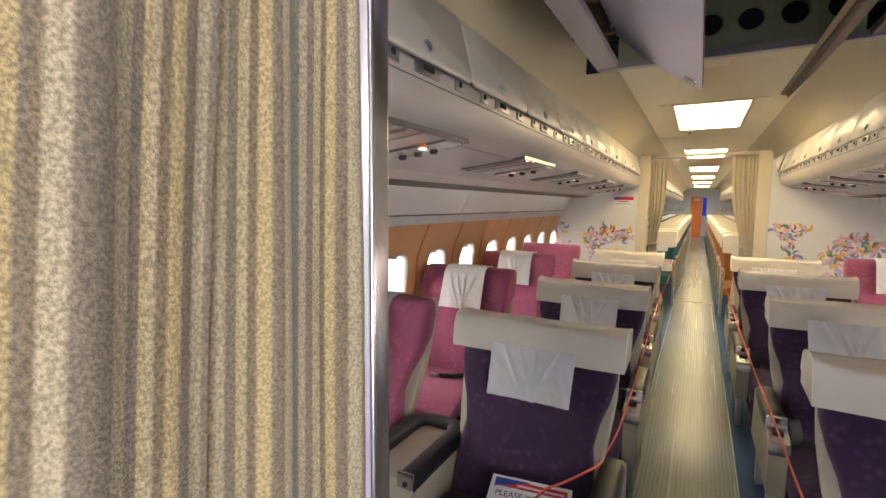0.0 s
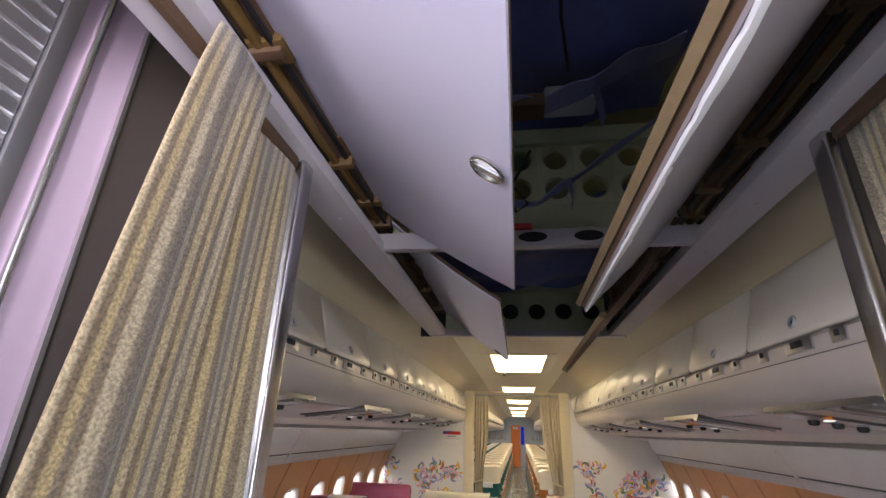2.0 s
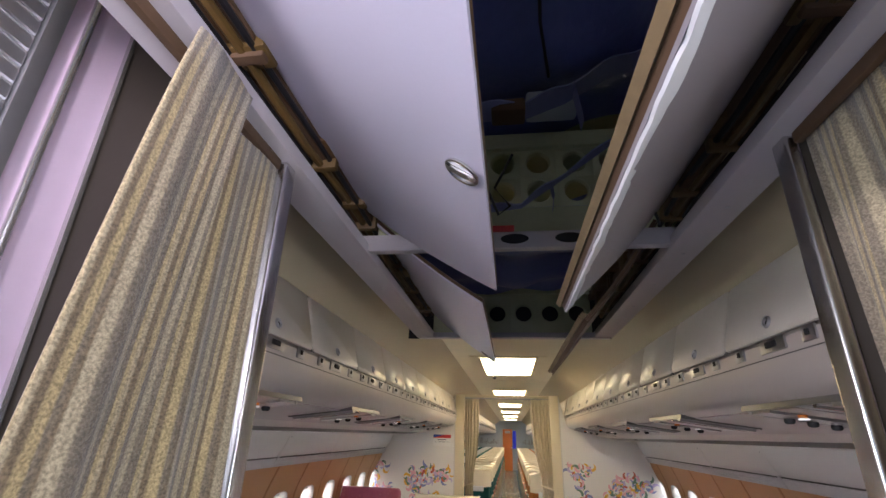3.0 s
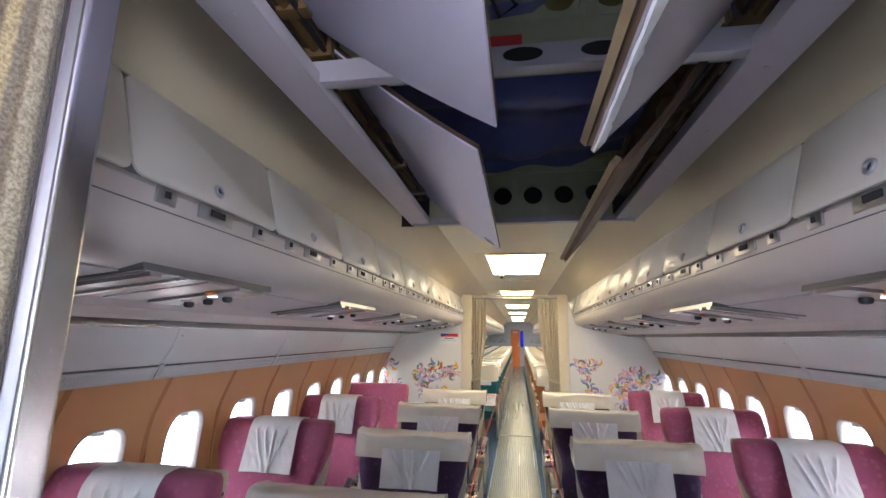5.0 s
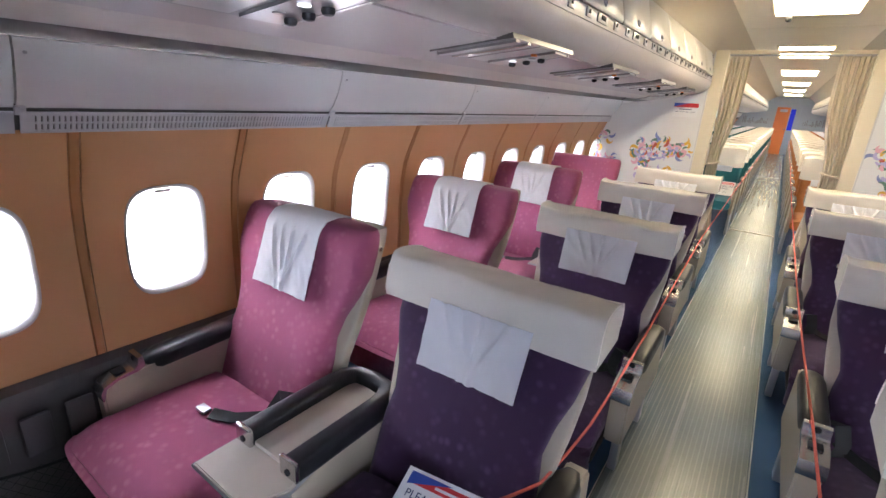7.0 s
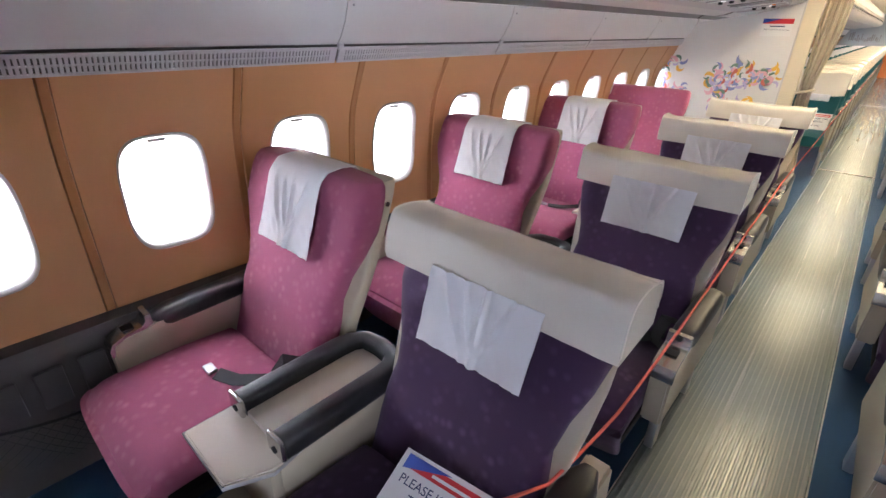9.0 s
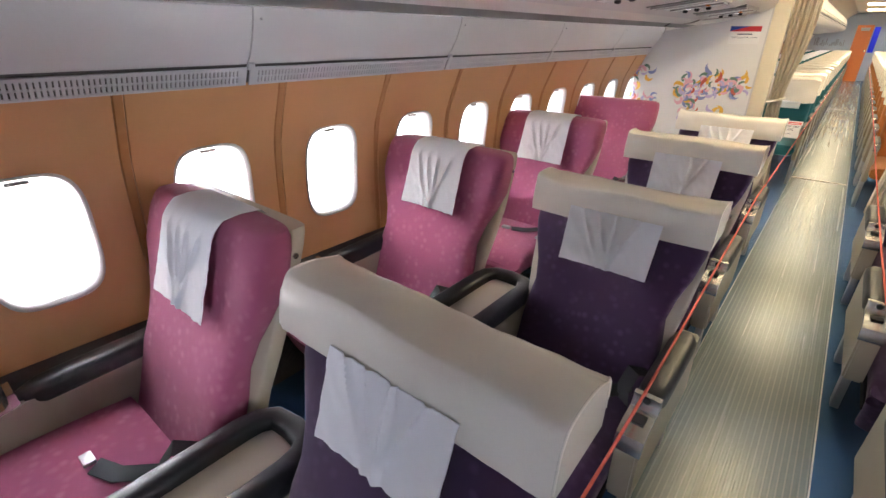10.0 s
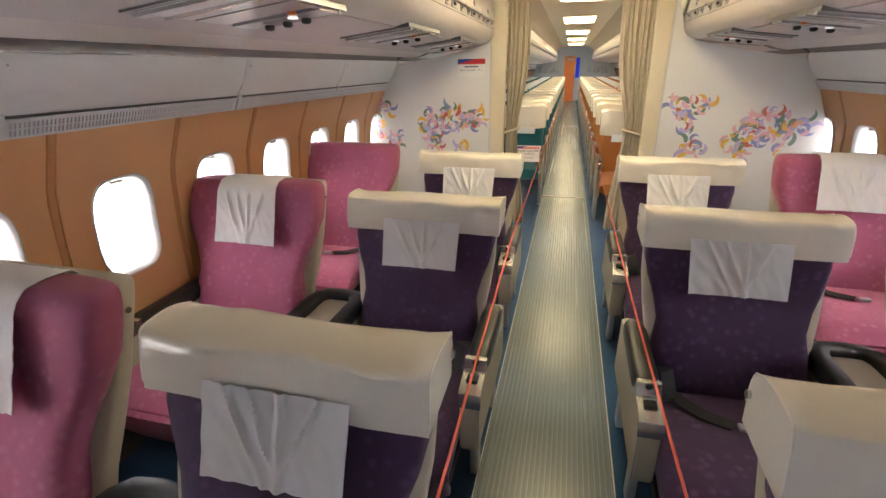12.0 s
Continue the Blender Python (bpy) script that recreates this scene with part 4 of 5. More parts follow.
def hatch_panel(hinge, free, y0, y1, label, latch_at=None, skin=None, torn=False):
    """A hatch cover hinged along the cabin that hangs open. hinge and free: x, z of its two long edges."""
    hx, hz = hinge
    fx, fz = free
    d = Vector((fx - hx, 0, fz - hz))
    w = d.length
    d.normalize()
    nrm = Vector((d.z, 0, -d.x))
    if nrm.z > 0:
        nrm = -nrm
    root = empty("hatch_cover", (hx, (y0 + y1) / 2, hz))
    tagged(root, label, "hatch cover", group="hatch covers")
    L = (y1 - y0) / 2

    def solid(name, a0, a1, ya, yb, o0, o1, mat, bend=0.0):
        bm = bmesh.new()
        rings = []
        steps = 8
        for k in range(steps + 1):
            a = a0 + (a1 - a0) * k / steps
            sag = bend * math.sin(math.pi * a / w)
            p, q = d * a + nrm * (o0 + sag), d * a + nrm * (o1 + sag)
            rings.append([(p.x, ya, p.z), (p.x, yb, p.z), (q.x, yb, q.z), (q.x, ya, q.z)])
        loft(bm, rings)
        fix_normals(bm)
        return part(name, bm, mat, root)
    solid("skin", 0, w, -L, L, 0.0, 0.004, skin or M_HATCH, 0.010)
    solid("core", 0.004, w - 0.004, -L + 0.004, L - 0.004, -0.010, -0.001, M_WOOD, 0.010)
    if hx > 0:
        solid("edge_rail", w - 0.018, w, -L, L, -0.024, -0.011, M_RAWEDGE, 0.010)
    if torn:
        # the skin's white backing, ragged where it has come away along the free edge
        bm = bmesh.new()
        rings = []
        for k in range(81):
            y = -L + 2 * L * k / 80
            a0 = w - 0.030 - 0.022 * noise.noise(Vector((k * 0.13, 2.0, 0))) - 0.010 * noise.noise(Vector((k * 0.9, 5.0, 0)))
            a1 = w + 0.006 * noise.noise(Vector((k * 0.5, 9.0, 0)))
            ring = []
            for a, o in ((a0, 0.0045), (a1, 0.0045), (a1, 0.0085), (a0 + 0.004, 0.0065)):
                q = d * a + nrm * (o + 0.010 * math.sin(math.pi * min(a, w) / w))
                ring.append((q.x, y, q.z))
            rings.append(ring)
        loft(bm, rings)
        fix_normals(bm)
        part("torn_edge", bm, M_PAPER, root, "torn white backing along the free edge")
    if latch_at is None:
        return root
    c = d * (w * latch_at[0]) + nrm * (0.005 + 0.010 * math.sin(math.pi * latch_at[0])) + Vector((0, latch_at[1] * L, 0))
    bm = bmesh.new()
    ring_solid(bm, c, nrm, 0.029, 0.024, 0.005, 26)
    fix_normals(bm)
    lt = part("latch", bm, M_CHROME, root)
    bm = bmesh.new()
    t = d.cross(nrm).normalized()
    disc(bm, c, nrm, 0.0235, 24, 0.001)
    part("latch_cup", bm, M_ALU, lt)
    bm = bmesh.new()
    box(bm, -0.005, 0.005, -0.0225, 0.0225, 0.0, 0.006, 0.002, m=Matrix.Translation(c) @ nrm.to_track_quat("Z", "Y").to_matrix().to_4x4())
    part("latch_bar", bm, M_CHROME, lt)
    return root


hatch_panel((-0.335, 2.075), (0.022, 1.838), 1.18, 2.555, "pale lilac ceiling hatch cover hanging open", (0.915, 0.20))
hatch_panel((-0.335, 2.075), (-0.018, 1.822), 2.62, 3.70, "pale ceiling hatch cover hanging open behind the beam", (0.90, 0.82))
hatch_panel((0.455, 2.075), (0.183, 1.785), 1.18, 2.56, "greyed lilac ceiling hatch cover with a torn white edge", skin=M_GREYSKIN, torn=True)
hatch_panel((0.455, 2.05), (0.245, 1.770), 2.62, 3.71, "brown-backed ceiling hatch cover hanging steeply", skin=M_WOOD)

# ---- dividers, curtains and galley at the front ----
for side, x_in in ((-1, -0.348), (1, 0.490)):
    xa, xb = sorted((x_in + side * 0.012, CX + side * 1.70))
    bm = new_box(xa, xb, DIVIDER + 0.0, DIVIDER + 0.024, 0.0, 1.945)
    box(bm, *sorted((x_in + side * 0.075, CX + side * 1.42)), DIVIDER + 0.0, DIVIDER + 0.009, 1.945, 2.415)
    p = mesh_object("divider_" + ("port" if side < 0 else "starboard"), bm, M_DIVIDER, smooth=False)
    tagged(p, "dark front divider panel behind the curtain", "divider", kind="structure")
    pt = mesh_object("divider_post", new_box(*sorted((x_in - side * 0.010, x_in + side * 0.012)), DIVIDER - 0.006, DIVIDER + 0.030, 0.0, 1.945, 0.006, 3), M_CHROME)
    tagged(pt, "polished metal edge post of the front divider", "post", group="divider posts")
    tr = mesh_object("curtain_track", new_box(x_in - 0.006 + side * 0.006, x_in + 0.006 + side * 0.006, 1.2, DIVIDER - 0.01, 1.925, 1.944, 0.002), M_WOOD)
    tagged(tr, "brown curtain track fixed under the hatch rail", "curtain track", group="curtain tracks")


def curtain(name, top, foot, folds, depth, z_top, z_foot, repeats, mat, label, pinch=None, nz=26, nu=96, group="", flap=None):
    """A pleated cloth between two plan lines; pinch: height and gathered line of a tie;
    flap: from where along it, and how far, the cloth laps out over itself."""
    bm = bmesh.new()
    uv = bm.loops.layers.uv.new("UVMap")
    (ax, ay), (bx, by) = top
    (cx, cy), (dx, dy) = foot
    grid = []
    for i in range(nz + 1):
        h = i / nz
        z = z_top + (z_foot - z_top) * h
        row = []
        for j in range(nu + 1):
            u = j / nu
            e = h ** 0.8
            p0 = Vector((ax + (bx - ax) * u, ay + (by - ay) * u))
            p1 = Vector((cx + (dx - cx) * u, cy + (dy - cy) * u))
            p = p0.lerp(p1, e)
            if pinch:
                zt, (ex, ey), (fx, fy) = pinch
                g = math.exp(-((z - zt) / (0.34 if z > zt else 0.5)) ** 2)
                p = p.lerp(Vector((ex + (fx - ex) * u, ey + (fy - ey) * u)), g * 0.96)
            side = Vector((-(by - ay), bx - ax)).normalized()
            wob = math.sin(2 * math.pi * folds * u + 1.3 * math.sin(5 * u) + 0.9 * math.sin(3.4 * h) * (1 - 0.5 * h)) + 0.35 * math.sin(2 * math.pi * folds * 2.3 * u + 2 * h)
            p += side * depth * ((0.12 if flap else 0.45) + (0.75 if flap else 0.55) * min(1, h * 3)) * wob
            if flap:
                k = min(1, max(0, (u - flap[0]) / 0.012))
                p += side * flap[1] * k * (1 - 0.4 * h)
            drop = 0.030 * (1 - k) * (1 - h) if flap and flap[1] else 0
            row.append(bm.verts.new((p.x, p.y, z - drop + 0.006 * math.sin(9 * u) * (1 - h))))
        grid.append(row)
    for i in range(nz):
        for j in range(nu):
            f = bm.faces.new((grid[i][j], grid[i + 1][j], grid[i + 1][j + 1], grid[i][j + 1]))
            for lp, (a, b) in zip(f.loops, ((j, i), (j, i + 1), (j + 1, i + 1), (j + 1, i))):
                lp[uv].uv = (a / nu * repeats, b / nz)
    ob = mesh_object(name, bm, mat)
    ob.data.set_sharp_from_angle(angle=radians(80))
    sol = ob.modifiers.new("thickness", "SOLIDIFY")
    sol.thickness = 0.003
    tagged(ob, label, "curtain", group=group)
    return ob


curtain("curtain", ((-0.350, 2.082), (-0.356, 1.80)), ((-0.362, 2.082), (-0.382, 1.64)), 2.7, 0.014, 1.944, 0.03, 3.6, M_CURTAIN, "grey and gold striped woven curtain drawn back beside the aisle", group="front curtains", flap=(0.56, 0.042))
curtain("curtain", ((0.505, 2.085), (0.52, 1.62)), ((0.505, 2.085), (0.55, 1.50)), 5.5, 0.027, 1.944, 0.03, 5.2, M_CURTAIN, "grey and gold striped woven curtain hanging beside the divider post", group="front curtains", flap=(0.72, 0.0))

# galley fronts either side of the entry
for side in (-1, 1):
    root = empty("galley_unit", (side * 0.752 + (0.10 if side > 0 else 0), 1.4, 0))
    tagged(root, "pink galley cabinet with metal edging and a roller shutter", "galley", group="galley units")
    s = side
    part("body", new_box(*sorted((s * 0.0, s * 0.50)), -0.35, 0.698, 0.0, 2.415, 0.004), M_PINK, root)
    part("edge_strip", new_box(*sorted((-s * 0.012, -s * 0.001)), 0.686, 0.697, 0.0, 2.415, 0.003), M_CAP, root)
    part("bead", rod(bmesh.new(), (-s * 0.006, 0.60, 0.0), (-s * 0.006, 0.60, 2.415), 0.007, 10), M_CAP, root)
    part("shutter_frame", new_box(*sorted((-s * 0.018, -s * 0.001)), 0.525, 0.555, 1.0, 2.415, 0.003), M_ALU, root)
    sh = part("shutter", new_box(*sorted((-s * 0.006, -s * 0.001)), -0.34, 0.524, 1.0, 2.415), M_GREY, root, "slatted silver roller shutter")
    for k in range(40):
        z = 1.02 + k * 0.034
        part("slat", new_box(*sorted((-s * 0.012, -s * 0.0065)), -0.34, 0.523, z, z + 0.030, 0.003, 1), M_ALU, sh)

# ---- aft partition with door frame, curtains and painted flowers ----
for side in (-1, 1):
    root = empty("wall_partition_" + ("port" if side < 0 else "starboard"), (0, AFT, 0))
    tagged(root, "white laminate partition with painted flower motifs", "partition", kind="structure")
    x_in = -0.655 if side < 0 else 0.645
    outline = [(1.655, 0.0), (1.74, 0.475), (1.735, 0.86), (1.70, 1.06), (1.60, 1.30), (1.49, 1.455), (1.02, 1.53), (0.78, 1.585), (0.69, 1.65)]
    pts = [(x_in, 0.0)] + [(CX + side * x, z) for x, z in outline] + [(x_in, 1.97)]
    bm = bmesh.new()
    extrude_profile(bm, pts, -0.018, 0.022)
    fix_normals(bm)
    part("panel", bm, M_PART, root, smooth=False)
    bm = bmesh.new()
    xa, xb = sorted((x_in, x_in - side * 0.115))
    box(bm, xa, xb, -0.035, 0.04, 0.0, 1.985, 0.012)
    part("door_post", bm, M_FRAME, root)
    part("bead", new_box(*sorted((x_in - side * 0.002, x_in + side * 0.012)), -0.026, -0.019, 0.0, 1.97, 0.002), M_WHITE, root)
head = mesh_object("door_frame_head", new_box(-0.54, 0.53, AFT - 0.02, AFT + 0.02, 1.953, 1.983, 0.008), M_FRAME)
tagged(head, "slim cream head rail over the cabin doorway", "rail", kind="structure")
rail = mesh_object("curtain_rail", rod(bmesh.new(), (-0.535, AFT - 0.005, 1.94), (0.525, AFT - 0.005, 1.94), 0.008, 12), M_ALU)
tagged(rail, "thin curtain rail under the doorway head", "curtain rail")
curtain("curtain", ((-0.535, AFT), (-0.36, AFT)), ((-0.52, AFT), (-0.34, AFT)), 5, 0.022, 1.935, 0.12, 6, M_CREAMCURTAIN, "cream pleated curtain tied back at the cabin doorway", pinch=(0.93, (-0.525, AFT), (-0.43, AFT)), group="doorway curtains")
curtain("curtain", ((0.525, AFT), (0.29, AFT)), ((0.52, AFT), (0.33, AFT)), 6, 0.024, 1.935, 0.12, 7, M_CREAMCURTAIN, "cream pleated curtain tied back at the cabin doorway", pinch=(0.93, (0.525, AFT), (0.41, AFT)), group="doorway curtains")
for xa, xb in ((-0.535, -0.42), (0.535, 0.40)):
    pts = []
    for k in range(25):
        t = 2 * math.pi * k / 24
        pts.append(((xa + xb) / 2 + (xb - xa) / 2 * math.cos(t) * 1.05, AFT + 0.040 * math.sin(t), 0.93 + 0.02 * math.cos(t)))
    t_ = mesh_object("curtain_tie", tube(bmesh.new(), pts, 0.010, 8), M_FRAME)
    tagged(t_, "cream tie band round the gathered curtain", "curtain tie", group="curtain ties")

PETAL = {"blue": material("slate_blue_paint", (0.22, 0.26, 0.52), 0.5, bump=0), "gold": material("mustard_paint", (0.72, 0.42, 0.05), 0.5, bump=0),
         "rose": material("rose_paint", (0.74, 0.42, 0.50), 0.5, bump=0), "green": material("grey_green_paint", (0.13, 0.22, 0.17), 0.5, bump=0),
         "red": material("brick_red_paint", (0.50, 0.10, 0.06), 0.5, bump=0), "lilac": material("lilac_paint", (0.50, 0.44, 0.68), 0.5, bump=0)}


def petal(bm, x, z, angle, size, curl, y):
    """A painted comma: a tapering curved stroke."""
    n = 9
    lo, hi = [], []
    a = angle
    px, pz = x, z
    for k in range(n + 1):
        t = k / n
        w = size * 0.145 * math.sin(math.pi * (0.12 + 0.88 * t) ** 0.75) if k < n else 0.0004
        lo.append((px + w * math.sin(a), pz - w * math.cos(a)))
        hi.append((px - w * math.sin(a), pz + w * math.cos(a)))
        a += curl / n
        px += size / n * math.cos(a)
        pz += size / n * math.sin(a)
    ring = lo + list(reversed(hi))
    f = [bm.verts.new((u, y, v)) for u, v in ring]
    half = len(lo)
    for k in range(n):
        bm.faces.new((f[k], f[k + 1], f[2 * half - 2 - k], f[2 * half - 1 - k]))


def motif(root, blobs, seed, count):
    """Clusters of strokes inside ellipses (x, z, half width, half height)."""
    rnd = random.Random(seed)
    bms = {c: bmesh.new() for c in PETAL}
    order = ("blue", "gold", "rose", "green", "lilac", "gold", "blue", "rose", "red", "green", "rose", "lilac")
    layer = 0
    taken = []
    for (bx, bz, hw, hh), share in blobs:
        for k in range(int(count * share)):
            for _ in range(30):
                r, t = math.sqrt(rnd.random()), rnd.uniform(0, 2 * math.pi)
                x, z = bx + hw * r * math.cos(t), bz + hh * r * math.sin(t)
                if all((x - q) ** 2 + (z - w) ** 2 > 0.023 ** 2 for q, w in taken):
                    break
            taken.append((x, z))
            layer += 1
            c = order[layer % len(order)]
            swirl = math.atan2(z - bz, x - bx) + rnd.choice((0.6, -0.6, 1.5, -1.5)) + rnd.uniform(-0.3, 0.3)
            petal(bms[c], x, z, swirl, rnd.uniform(0.065, 0.115), rnd.choice((-1, 1)) * rnd.uniform(1.8, 3.4), -0.0185 - 0.00004 * layer)
    for c, bm in bms.items():
        for f in bm.faces:
            if f.normal.y > 0:
                f.normal_flip()
        part("painted_motif", bm, PETAL[c], root, "painted " + c + " flower strokes", smooth=False)


port = bpy.data.objects["wall_partition_port"]
starb = bpy.data.objects["wall_partition_starboard"]
motif(port, [((-1.60, 1.10, 0.08, 0.05), 0.08), ((-1.66, 0.98, 0.03, 0.12), 0.06), ((-1.50, 0.83, 0.06, 0.07), 0.10), ((-1.16, 0.96, 0.10, 0.11), 0.25), ((-0.96, 1.02, 0.12, 0.10), 0.24), ((-0.80, 1.02, 0.09, 0.07), 0.14), ((-1.12, 0.78, 0.06, 0.10), 0.08), ((-0.88, 0.72, 0.05, 0.10), 0.05)], 3, 150)
motif(starb, [((0.76, 1.13, 0.05, 0.05), 0.08), ((0.90, 1.13, 0.10, 0.05), 0.10), ((0.84, 1.00, 0.04, 0.07), 0.06), ((0.91, 0.82, 0.07, 0.07), 0.11), ((1.24, 0.92, 0.10, 0.11), 0.22), ((1.42, 1.00, 0.11, 0.10), 0.22), ((1.57, 0.99, 0.09, 0.07), 0.11), ((1.24, 0.72, 0.05, 0.09), 0.06), ((1.52, 0.80, 0.05, 0.09), 0.05)], 8, 150)


def lettering(parent, text, size, m, mat, name="lettering"):
    cu = bpy.data.curves.new(name, "FONT")
    cu.body, cu.size, cu.align_x, cu.align_y = text, size, "CENTER", "CENTER"
    cu.extrude = 0.0002
    tmp = bpy.data.objects.new("tmp", cu)
    scene.collection.objects.link(tmp)
    me = bpy.data.meshes.new_from_object(tmp.evaluated_get(bpy.context.evaluated_depsgraph_get()))
    bpy.data.objects.remove(tmp)
    me.materials.append(mat)
    ob = new(name, me)
    ob.parent = parent
    ob.matrix_local = m
    return ob


def card(name, w, h, place, label):
    """A printed notice: local x right, y up, facing +z."""
    root = empty(name)
    root.matrix_world = place
    tagged(root, label, "sign", group="printed notices")
    part("sheet", new_box(-w / 2, w / 2, -h / 2, h / 2, 0.0, 0.0012), M_PAPER, root)
    return root


face_fwd = Matrix.Rotation(radians(90), 4, "X")
pl = card("placard", 0.225, 0.135, Matrix.Translation((-0.820, AFT - 0.0195, 1.422)) @ face_fwd, "white cabin placard with red and blue header on the partition")
part("header", new_box(-0.1125, 0.1125, 0.028, 0.0675, 0.0014, 0.0018), M_REDINK, pl)
bm = bmesh.new()
v = [bm.verts.new(p) for p in ((-0.1125, 0.0675, 0.002), (-0.1125, 0.030, 0.002), (0.03, 0.0675, 0.002))]
bm.faces.new(v)
part("header_flash", bm, M_BLUEINK, pl)
part("print_bar", new_box(-0.055, 0.055, 0.004, 0.012, 0.0014, 0.0018), M_INK, pl)
lettering(pl, "FIRST CLASS CABIN - 16 Seats", 0.0145, Matrix.Translation((0, -0.018, 0.0016)), M_INK)

# ---- first-class twin seats ----


def front_y(z):
    """How far the cushioned front of a backrest lies behind the row line at height z."""
    return -0.060 + (z - 0.95) * 0.34


def backrest_mesh(wing):
    bm = bmesh.new()
    rings = []
    stops = [0.20, 0.30, 0.36, 0.42, 0.50, 0.58, 0.66, 0.74, 0.82, 0.88, 0.93, 0.962, 0.978, 0.984]
    for z in stops:
        t = (z - 0.30) / 0.684
        hw = 0.250 + (0.062 if wing else 0.040) * max(0, min(1, (z - 0.60) / 0.20)) ** 1.2 - 0.016 * math.exp(-((z - 0.60) / 0.09) ** 2)
        th = 0.062 + 0.012 * math.exp(-((z - 0.52) / 0.1) ** 2) + 0.020 * math.exp(-((z - 0.86) / 0.1) ** 2)
        shrink = 1.0 if z < 0.93 else {0.93: 0.995, 0.962: 0.95, 0.978: 0.86, 0.984: 0.70}[z]
        yc = front_y(z) + 0.066
        ring = []
        for a, b in super_ring(40, hw * (1 - 0.35 * (1 - shrink)), th * shrink, 4.0):
            dip = (0.026 + (0.018 if wing and z > 0.7 else 0)) * (1 - min(1, (a / hw) ** 2) * 1.0) if b < 0 else 0
            ring.append((a, yc + b + dip * (1 if z < 0.9 else 0.4), z))
        rings.append(ring)
    rings = [[(x if wing else x * 0.95, y, 0.30 + (z - 0.30) * (0.97 if wing else 0.895)) for x, y, z in r] for r in rings]
    loft(bm, rings)
    fix_normals(bm)
    return bm


def cushion_mesh():
    bm = bmesh.new()
    rings = []
    for k in range(15):
        u = k / 14
        y = -0.28 - 0.49 * u
        hw = 0.245 + 0.01 * u
        top = 0.425 + 0.012 * math.sin(math.pi * u) - 0.045 * max(0, (u - 0.8) / 0.2) ** 2
        low = 0.30 + 0.02 * u
        e = 1.0 if u < 0.9 else 1 - 0.22 * ((u - 0.9) / 0.1) ** 2
        zc, hh = (top + low) / 2, (top - low) / 2 * e
        rings.append([(a * (0.99 + 0.01 * e), y, zc + b + (0.012 * (1 - (a / hw) ** 2) if b > 0 else 0)) for a, b in super_ring(36, hw, hh, 4.5)])
    loft(bm, rings)
    # the drooping front roll
    rings = []
    for k in range(9):
        t = k / 8
        rings.append([(a * (1 - 0.05 * t), -0.755 + 0.085 * t + b * 0.4 - 0.012 * math.sin(math.pi * t), 0.385 - 0.20 * t + b * 0.25) for a, b in super_ring(36, 0.252, 0.085 - 0.02 * t, 3.5)])
    loft(bm, rings)
    fix_normals(bm)
    return bm


def shell_mesh(tall):
    """The hard beige back shell, with side flanges that show past the cloth."""
    bm = bmesh.new()
    rings = []
    for z in (0.45, 0.50, 0.62, 0.74, 0.86, 0.93, 0.965, 0.978):
        hw = 0.268 + 0.026 * max(0, min(1, (z - 0.50) / 0.2))
        s = 1 if z < 0.95 else 0.985 if z < 0.97 else 0.965
        yc = front_y(z) + 0.118
        rings.append([(a, yc + b, z) for a, b in super_ring(36, hw * s, 0.034, 6)])
    if not tall:
        rings = [[(x * 0.94, y - 0.030, 0.40 + (z - 0.40) * 0.86) for x, y, z in r] for r in rings]
    else:
        rings = [[(x, y + 0.014, 0.40 + (z - 0.40) * 0.955) for x, y, z in r] for r in rings]
    loft(bm, rings)
    fix_normals(bm)
    return bm


def arm_pad(bm, x, y0, y1, z, hw=0.036, hh=0.036, drop=0.0):
    rings = []
    for k in range(9):
        u = k / 8
        e = 1 - 0.5 * (2 * abs(u - 0.5)) ** 12
        rings.append([(x + a * e, y0 + (y1 - y0) * u, z - hh + b * e + drop * u) for a, b in super_ring(20, hw, hh, 3.6)])
    return loft(bm, rings)


